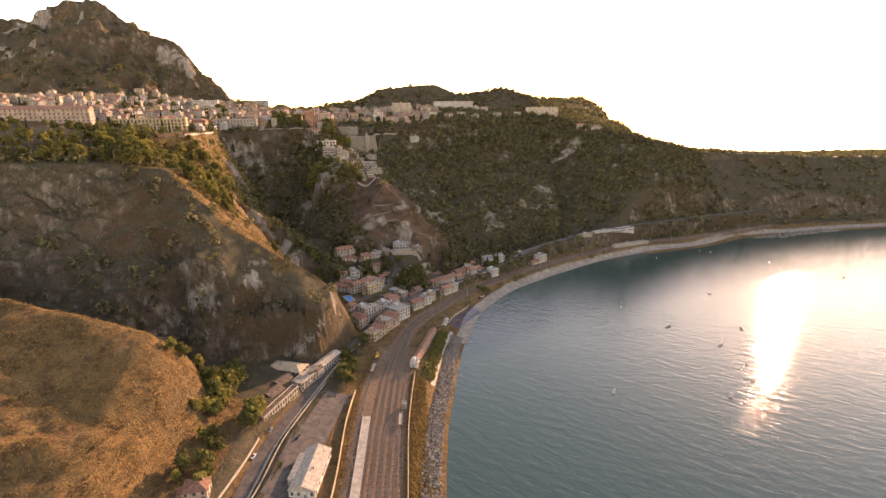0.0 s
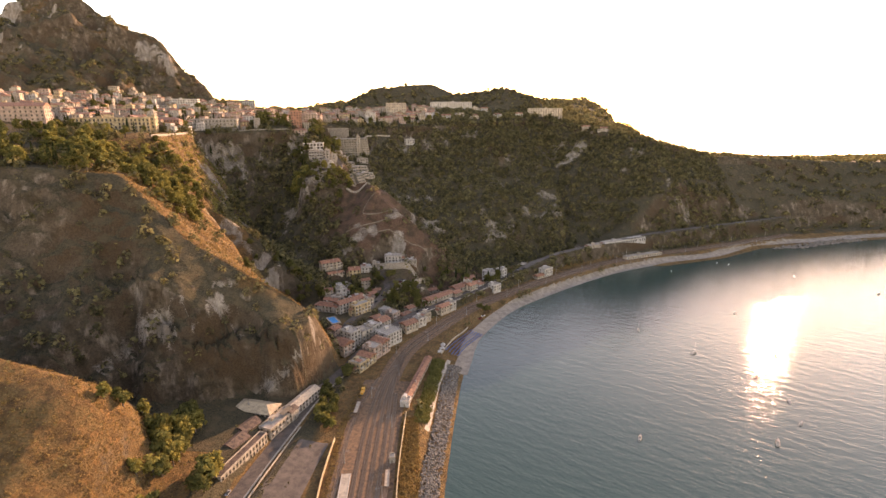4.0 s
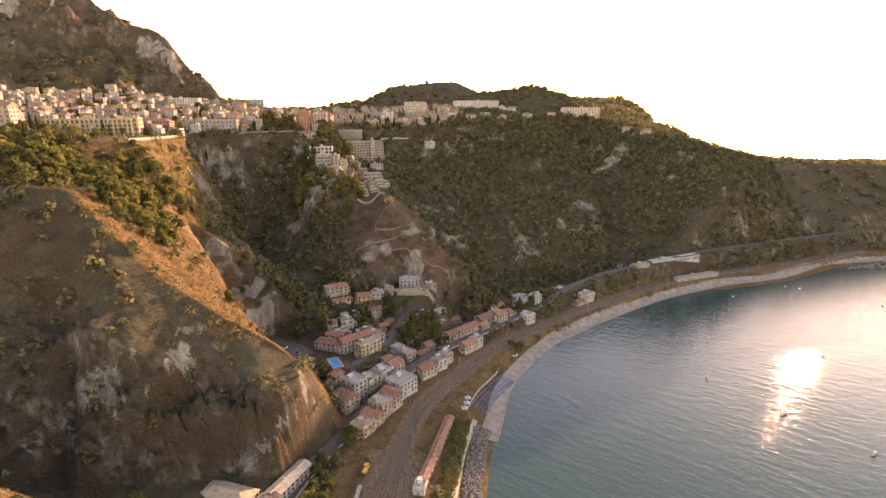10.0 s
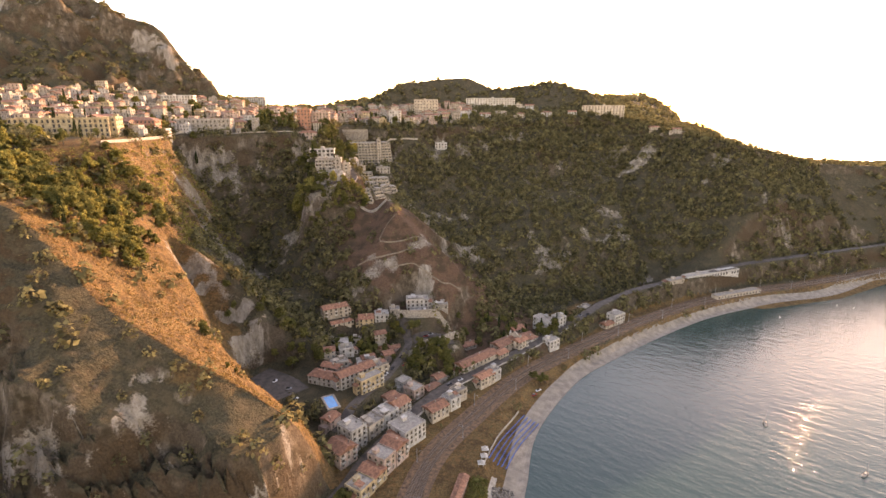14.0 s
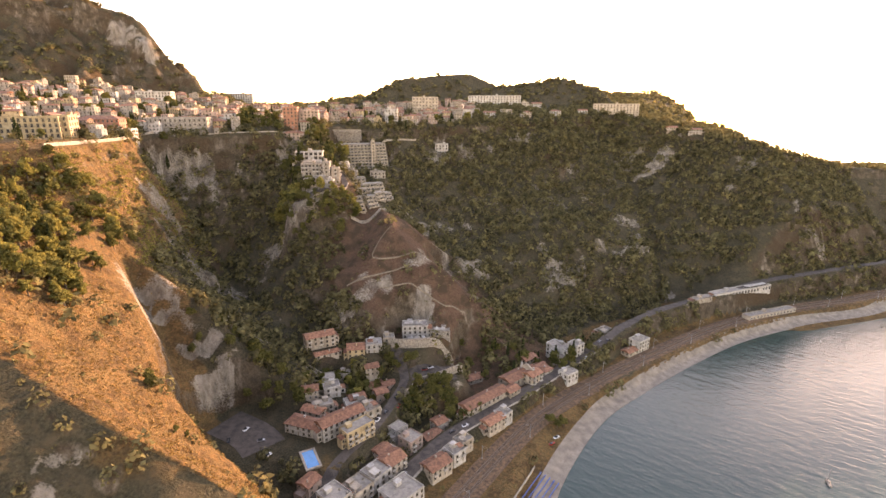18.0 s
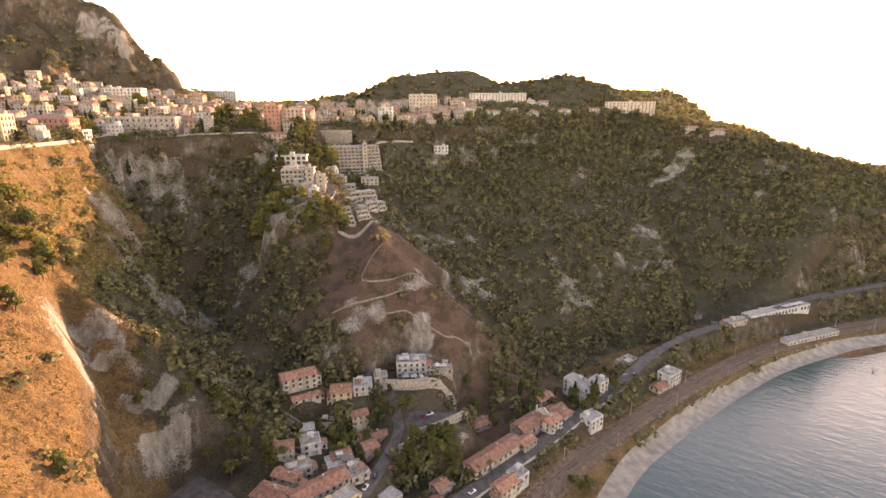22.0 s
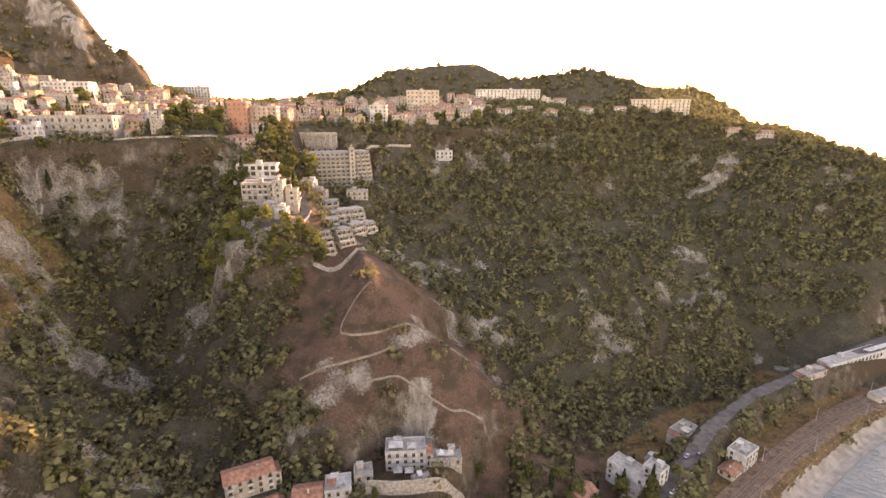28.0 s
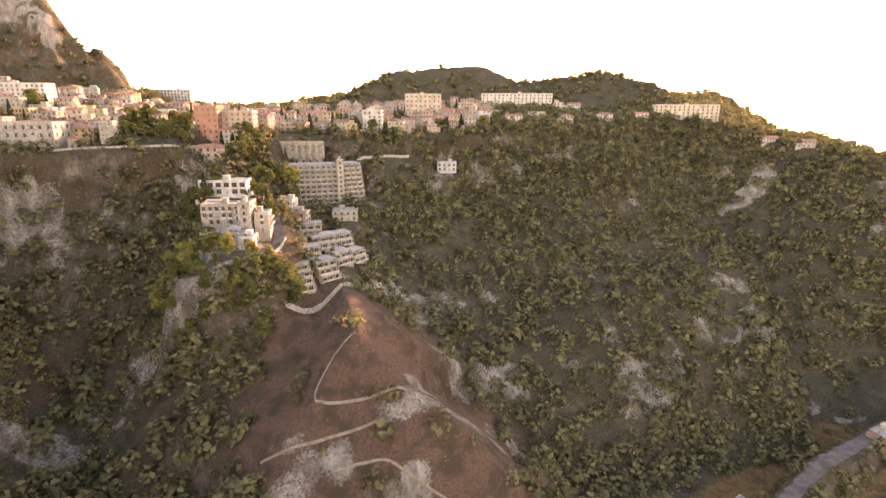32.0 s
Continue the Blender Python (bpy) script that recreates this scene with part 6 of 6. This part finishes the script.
def clumps(name, places, per, rad, leaf, mat, label, seed, squash=0.8):
    x, y, z, g = places
    n = len(x)
    r = rad * g.uniform(0.5, 1.5, n) ** 1.3
    d = g.normal(0, 1, (n, per, 3))
    d /= np.linalg.norm(d, axis=2)[..., None]
    d[..., 2] = np.abs(d[..., 2]) * (squash * g.uniform(0.75, 1.35, (n, 1))) + 0.05
    p = np.stack([x, y, z], 1)[:, None] + d * r[:, None, None] * g.uniform(0.7, 1.15, (n, per, 1))
    v = leaf_cloud(p.reshape(-1, 3), d.reshape(-1, 3), np.repeat(r * leaf, per), seed)
    ob = new(name, quads_mesh(name, v, mat))
    return tagged(ob, label, name.replace("_", " "), kind="stuff")


def wooded(x, y, z, slope, g):
    noise_ = waves(x, y, 70, 6) + 0.5 * waves(x, y, 22, 8)
    spur = along(x, y, SPUR_PATH)[0]
    sg, ss, (_, w, _k) = along(x, y, SPUR_GRASS)
    near = np.where((y < 80) & (x < -112), 0, 200)
    p = np.clip(0.75 + 0.5 * noise_, 0.1, 1)
    p = np.where((spur < 48) & (y < 455) & (x < 30) & (x > -78), 0.05, p)
    p = np.where((sg < w + 4) & (ss > 0) & (x > -205), np.where(z > 105, 0.22, 0.03), p)
    p = np.where((sg < 75) & (ss < 0), 0.12, p)
    p = np.where(near < 48, 0.09, p)
    p = np.where((x > -262) & (x < -170) & (y > 225) & (y < 435) & (z > 98), 0.3 * p, p)
    p = np.where((x > 180) & (y > 690), 1, p)
    p = np.where(z < 7.6, 0.06, p)
    p = np.where(x < -330, p * np.where(z > 275, 0.25, 0.8), p)
    return g.uniform(0, 1, len(x)) < p


clumps("woodland", scatter(40000, (-330, 520, 120, 780), 61, wooded), 30, 3.1, 0.34, LEAF_WOOD, "dense dusty green woods on the hillside", 71, 1.55)
clumps("woodland", scatter(12000, (-760, 330, 640, 960), 62, wooded), 18, 3.4, 0.42, LEAF_WOOD, "far dusty green woods on the upper hills", 72)
clumps("woodland", scatter(9000, (290, 1300, 520, 1150), 65, wooded), 16, 4.5, 0.4, LEAF_WOOD, "far woods along the headland", 75)


def scrubby(x, y, z, slope, g):
    return (g.uniform(0, 1, len(x)) < np.where(waves(x, y, 40, 9) > 0.1, 0.9, 0.35)) & (z > 5)


clumps("scrub", scatter(15000, (-330, 420, -60, 640), 63, scrubby), 9, 0.9, 0.42, LEAF_WOOD, "low grey-green scrub on the slopes", 73, 0.6)


def grassy(x, y, z, slope, g):
    sg, ss, (_, w, _k) = along(x, y, SPUR_GRASS)
    near = np.where((y < 80) & (x < -112) & (x > -300), 0, 200)
    return ((sg < w + 6) & (ss > 0) & (x > -230)) | (near < 60)


def grass_patches(x, y, z, slope, g):
    return grassy(x, y, z, slope, g) & (waves(x, y, 16, 14) + 0.6 * waves(x, y, 5, 15) > -0.35)


clumps("dry_grass", scatter(85000, (-330, -50, -60, 330), 64, grass_patches), 5, 0.55, 0.55, STRAW, "tufts of tall dry golden grass", 74, 1.1)


def weeds(name, number, box, seed, per, rad, leaf, mat, label):
    g = np.random.default_rng(seed)
    x, y = g.uniform(box[0], box[1], number), g.uniform(box[2], box[3], number)
    x = x + np.clip(y - 110, 0, 999) * 0.2
    clumps(name, (x, y, lie(x, y), g), per, rad, leaf, mat, label, seed, 0.9)


def terrace_slope(x, y, z, slope, g):
    d, side, _ = along(x, y, RIM)
    return (d < 55) & (side < 0) & (waves(x, y, 12, 41) > -0.3)


# the scrub's gold is the sun on this slope, painted into its leaves
clumps("golden_scrub", scatter(5200, (-275, -175, 300, 445), 69, terrace_slope), 12, 1.1, 0.4, LEAF_SUNLIT, "scrub in a sunlit golden tone on the slope below the terrace", 79, 0.9)
weeds("dry_weeds", 4600, (-7, 4, -110, 118), 66, 7, 0.7, 0.55, STRAW, "dry orange weeds along the railway wall")
weeds("shore_shrubs", 1100, (0, 9, 112, 196), 67, 12, 1.0, 0.42, LEAF, "green shrubs behind the railway shed")
weeds("dry_weeds", 1500, (-47, -42, -110, 160), 68, 5, 0.5, 0.5, STRAW, "dry weeds along the track edge")


# ---- shore rocks, loungers, boats and cars ----
ROCK = material("grey_boulder", (0.15, 0.125, 0.10), 0.9, scale=0.6, spread=0.35, fine=9)


def boulders(name, count, line, spread, size, seed, label):
    """Many rough stones in one mesh."""
    g = np.random.default_rng(seed)
    bm = bmesh.new()
    bmesh.ops.create_icosphere(bm, subdivisions=1, radius=1)
    base = np.array([v.co[:] for v in bm.verts])
    tri = np.array([[v.index for v in f.verts] for f in bm.faces])
    bm.free()
    pts = sampled([(p[0], p[1], 0) for p in line], 1.0)
    pick = g.integers(0, len(pts), count)
    xs = np.array([pts[i].x for i in pick]) + g.uniform(*spread, count)
    ys = np.array([pts[i].y for i in pick]) + g.uniform(-1, 1, count)
    zs = np.maximum(lie(xs, ys), -0.3) + g.uniform(0.0, 0.6, count)
    vs = [base * g.uniform(0.72, 1.2, (len(base), 1)) * (size * g.uniform(0.5, 1.4, 3)) + (x, y, z) for x, y, z in zip(xs, ys, zs)]
    fs = [tri + i * len(base) for i in range(count)]
    me = bpy.data.meshes.new(name)
    me.from_pydata(np.concatenate(vs).tolist(), [], np.concatenate(fs).tolist())
    me.materials.append(ROCK)
    return tagged(new(name, me), label, "rocks", kind="stuff")


boulders("sea_rocks", 4200, [(4, -120), (9, -2), (14, 58), (24, 114), (33, 165), (39, 192)], (-10.5, 0.5), 0.72, 81, "grey armour rocks piled along the shore")
boulders("sea_rocks", 220, [(700, 560), (640, 545), (560, 520)], (-30, 20), 2.2, 82, "dark rocks in the shallows off the far shore")

BLUE = material("blue_canvas", (0.06, 0.12, 0.30), 0.8, scale=2, spread=0.2, bump=0)
bm = bmesh.new()
vs = [[bm.verts.new((x, y, z + dz)) for x in (-0.35, 0.35) for dz in (0, -0.1)] for y, z in ((-1.0, 0.35), (0.25, 0.35), (0.95, 0.8))]
for r0, r1 in zip(vs[:-1], vs[1:]):
    bm.faces.new((r0[0], r0[2], r1[2], r1[0]))
    bm.faces.new((r0[1], r1[1], r1[3], r0[3]))
    bm.faces.new((r0[0], r1[0], r1[1], r0[1]))
    bm.faces.new((r0[2], r0[3], r1[3], r1[2]))
for x in (-0.3, 0.3):
    for y in (-0.8, 0.2):
        add_box(bm, x, y, 0.12, 0.06, 0.06, 0.45)
LOUNGER = mesh_of("sun_lounger", bm, BLUE)
BEACH_LINE = [(29, 212), (40, 234), (56, 258)]
bl = sampled([(p[0], p[1], 0) for p in BEACH_LINE], 1.75)
for row in range(5):
    for p, q in zip(bl[:-1], bl[1:]):
        w = (q - p).normalized()
        x, y = p.x + w.y * (row * 2.6 - 1), p.y - w.x * (row * 2.6 - 1)
        o = new("sun_lounger", LOUNGER)
        o.matrix_basis = pose(x, y, ground_at(x, y) + 0.2, 0, 0, math.degrees(math.atan2(w.y, w.x)) + 90)
        tagged(o, "blue canvas sun lounger on the shingle beach", "sun lounger", "rows of sun loungers")
for tx, ty in ((26, 217), (25, 211), (23, 205)):
    tent(tx, ty, ground_at(tx, ty))


def boat(x, y, rot, size, label, sail=False):
    top = thing("boat", x, y, 0, rot, label, "boat", "boats anchored in the bay")
    bm = bmesh.new()
    sec = [(-1.0, 0.72, 0.0), (-0.4, 0.9, -0.02), (0.3, 0.8, 0.02), (0.75, 0.45, 0.12), (1.0, 0.04, 0.25)]
    rows = []
    for t, w, up in sec:
        u, b = t * 3.2 * size, w * 1.15 * size
        rows.append([bm.verts.new(v) for v in ((u, -b, 0.8 * size + up), (u, -b * 0.7, -0.2), (u, 0, -0.35), (u, b * 0.7, -0.2), (u, b, 0.8 * size + up))])
    for r0, r1 in zip(rows[:-1], rows[1:]):
        for k in range(4):
            bm.faces.new((r0[k], r1[k], r1[k + 1], r0[k + 1]))
    bm.faces.new(rows[0][::-1])
    part("hull", bm, WHITE, top)
    bm = bmesh.new()
    for r0, r1 in zip(sec[:-1], sec[1:]):
        a = [(r0[0], -r0[1], r0[2]), (r1[0], -r1[1], r1[2]), (r1[0], r1[1], r1[2]), (r0[0], r0[1], r0[2])]
        bm.faces.new([bm.verts.new((t * 3.18 * size, w * 1.1 * size, 0.62 * size + up)) for t, w, up in a])
    part("deck", bm, PAVING, top)
    bm = bmesh.new()
    vs = add_box(bm, 0.1 * size, 0, 1.05 * size, 2.2 * size, 1.3 * size, 0.9 * size)
    for v in vs[4:]:
        v.co.x *= 0.75
        v.co.y *= 0.85
    cabin = part("cabin", bm, WHITE, top)
    bm = bmesh.new()
    add_box(bm, 0.45 * size, 0, 1.2 * size, 1.35 * size, 1.28 * size, 0.32 * size)
    part("cabin_window", bm, GLASS, cabin)
    if sail:
        bm = bmesh.new()
        bmesh.ops.create_cone(bm, cap_ends=True, segments=6, radius1=0.09, radius2=0.05, depth=9 * size, matrix=Matrix.Translation((0.4, 0, 5 * size)))
        part("mast", bm, STEEL, top)
        bm = bmesh.new()
        add_box(bm, -1.0 * size, 0, 2.0 * size, 2.8 * size, 0.12, 0.14)
        part("boom", bm, STEEL, top)


for i, (bx, by, sz, sl) in enumerate(((238, 205, 1.0, True), (211, 253, 1.0, True), (143, 96, 1.1, False), (326, 287, 0.9, False), (265, 164, 1.0, True), (304, 196, 1.0, True), (266, 130, 0.9, False),
                                      (226, 86, 1.3, False), (255, 104, 0.9, False), (520, 330, 1.0, False), (470, 395, 0.8, False), (330, 425, 0.7, False), (408, 455, 0.7, False), (420, 448, 0.7, False))):
    boat(bx, by, 25 + (i * 47) % 60, sz, "small white sailing boat at anchor" if sl else "small white motor boat at anchor", sl)

CAR_PAINT = [material("car_paint_" + n_, c_, 0.25, 0.3, scale=1, spread=0.05, bump=0) for n_, c_ in (("white", (0.75, 0.75, 0.74)), ("grey", (0.3, 0.3, 0.31)), ("black", (0.03, 0.03, 0.035)), ("red", (0.35, 0.04, 0.03)))]
TYRE = material("tyre_rubber", (0.02, 0.02, 0.02), 0.9, scale=4, spread=0.2, bump=0)
CAR = {}


def car_mesh(name):
    if name not in CAR:
        bm = bmesh.new()
        if name == "rim":
            bmesh.ops.create_cone(bm, cap_ends=True, segments=10, radius1=0.2, radius2=0.18, depth=0.04, matrix=Matrix.Rotation(math.pi / 2, 4, "X"))
            CAR[name] = mesh_of(name, bm, STEEL)
        elif name == "wheel":
            bmesh.ops.create_cone(bm, cap_ends=True, segments=12, radius1=0.32, radius2=0.32, depth=0.22, matrix=Matrix.Rotation(math.pi / 2, 4, "X"))
            CAR[name] = mesh_of(name, bm, TYRE)
        else:
            prof = {"body": [(-2.1, 0.35), (-2.15, 0.75), (-1.9, 0.92), (0.9, 0.95), (1.9, 0.8), (2.12, 0.6), (2.1, 0.35)], "cabin": [(-1.75, 0.9), (-1.3, 1.42), (0.2, 1.45), (0.95, 0.93)]}[name]
            wid = 0.86 if name == "body" else 0.72
            a = [bm.verts.new((x, -wid, z)) for x, z in prof]
            b = [bm.verts.new((x, wid, z)) for x, z in prof]
            bm.faces.new(a)
            bm.faces.new(b[::-1])
            for k in range(len(prof)):
                j = (k + 1) % len(prof)
                bm.faces.new((a[k], b[k], b[j], a[j]))
            bmesh.ops.recalc_face_normals(bm, faces=bm.faces)
            bmesh.ops.bevel(bm, geom=list(bm.edges), offset=0.07, segments=2, affect="EDGES")
            CAR[name] = mesh_of(name, bm, CAR_PAINT[0] if name == "body" else GLASS)
    return CAR[name]


def car(x, y, rot, paint):
    tone = CAR_PAINT[paint].name.split("_")[-1]
    top = thing("car", x, y, ground_at(x, y) + 0.18, rot, f"{tone} hatchback car parked by the road", "car", "parked cars")
    body = shared("body", car_mesh("body").copy() if paint else car_mesh("body"), top, pose(0, 0, 0))
    body.data.materials[0] = CAR_PAINT[paint]
    shared("cabin", car_mesh("cabin"), top, pose(0, 0, 0))
    for wx in (-1.35, 1.3):
        for wy in (-0.78, 0.78):
            wheel = shared("wheel", car_mesh("wheel"), top, pose(wx, wy, 0.32))
            shared("rim", car_mesh("rim"), wheel, pose(0, math.copysign(0.115, wy), 0))


for i, (cx, cy, rot) in enumerate(((-112, 272, 70), (-100, 262, 20), (-118, 262, 110), (-92, 250, 60), (-12, 331, 20), (-8, 333, 20), (-2, 322, 10), (-34, 290, 72), (-38, 282, 72), (-40, 276, 75), (-29, 305, 72), (-45, 262, 60), (-27, 297, 75),
                                   (-36, 214, 58), (-20, 246, 58), (6, 281, 40), (14, 287, 40), (125, 389, 44), (132, 390, 30), (108, 366, 40), (66, 282, 40), (70, 288, 30), (-68, 20, 70), (-76, 44, 72), (-99, 30, 82), (-96, 55, 82), (-101, -4, 82))):
    car(cx, cy, rot, (0, 1, 2, 0, 3, 0, 1, 2)[i % 8])
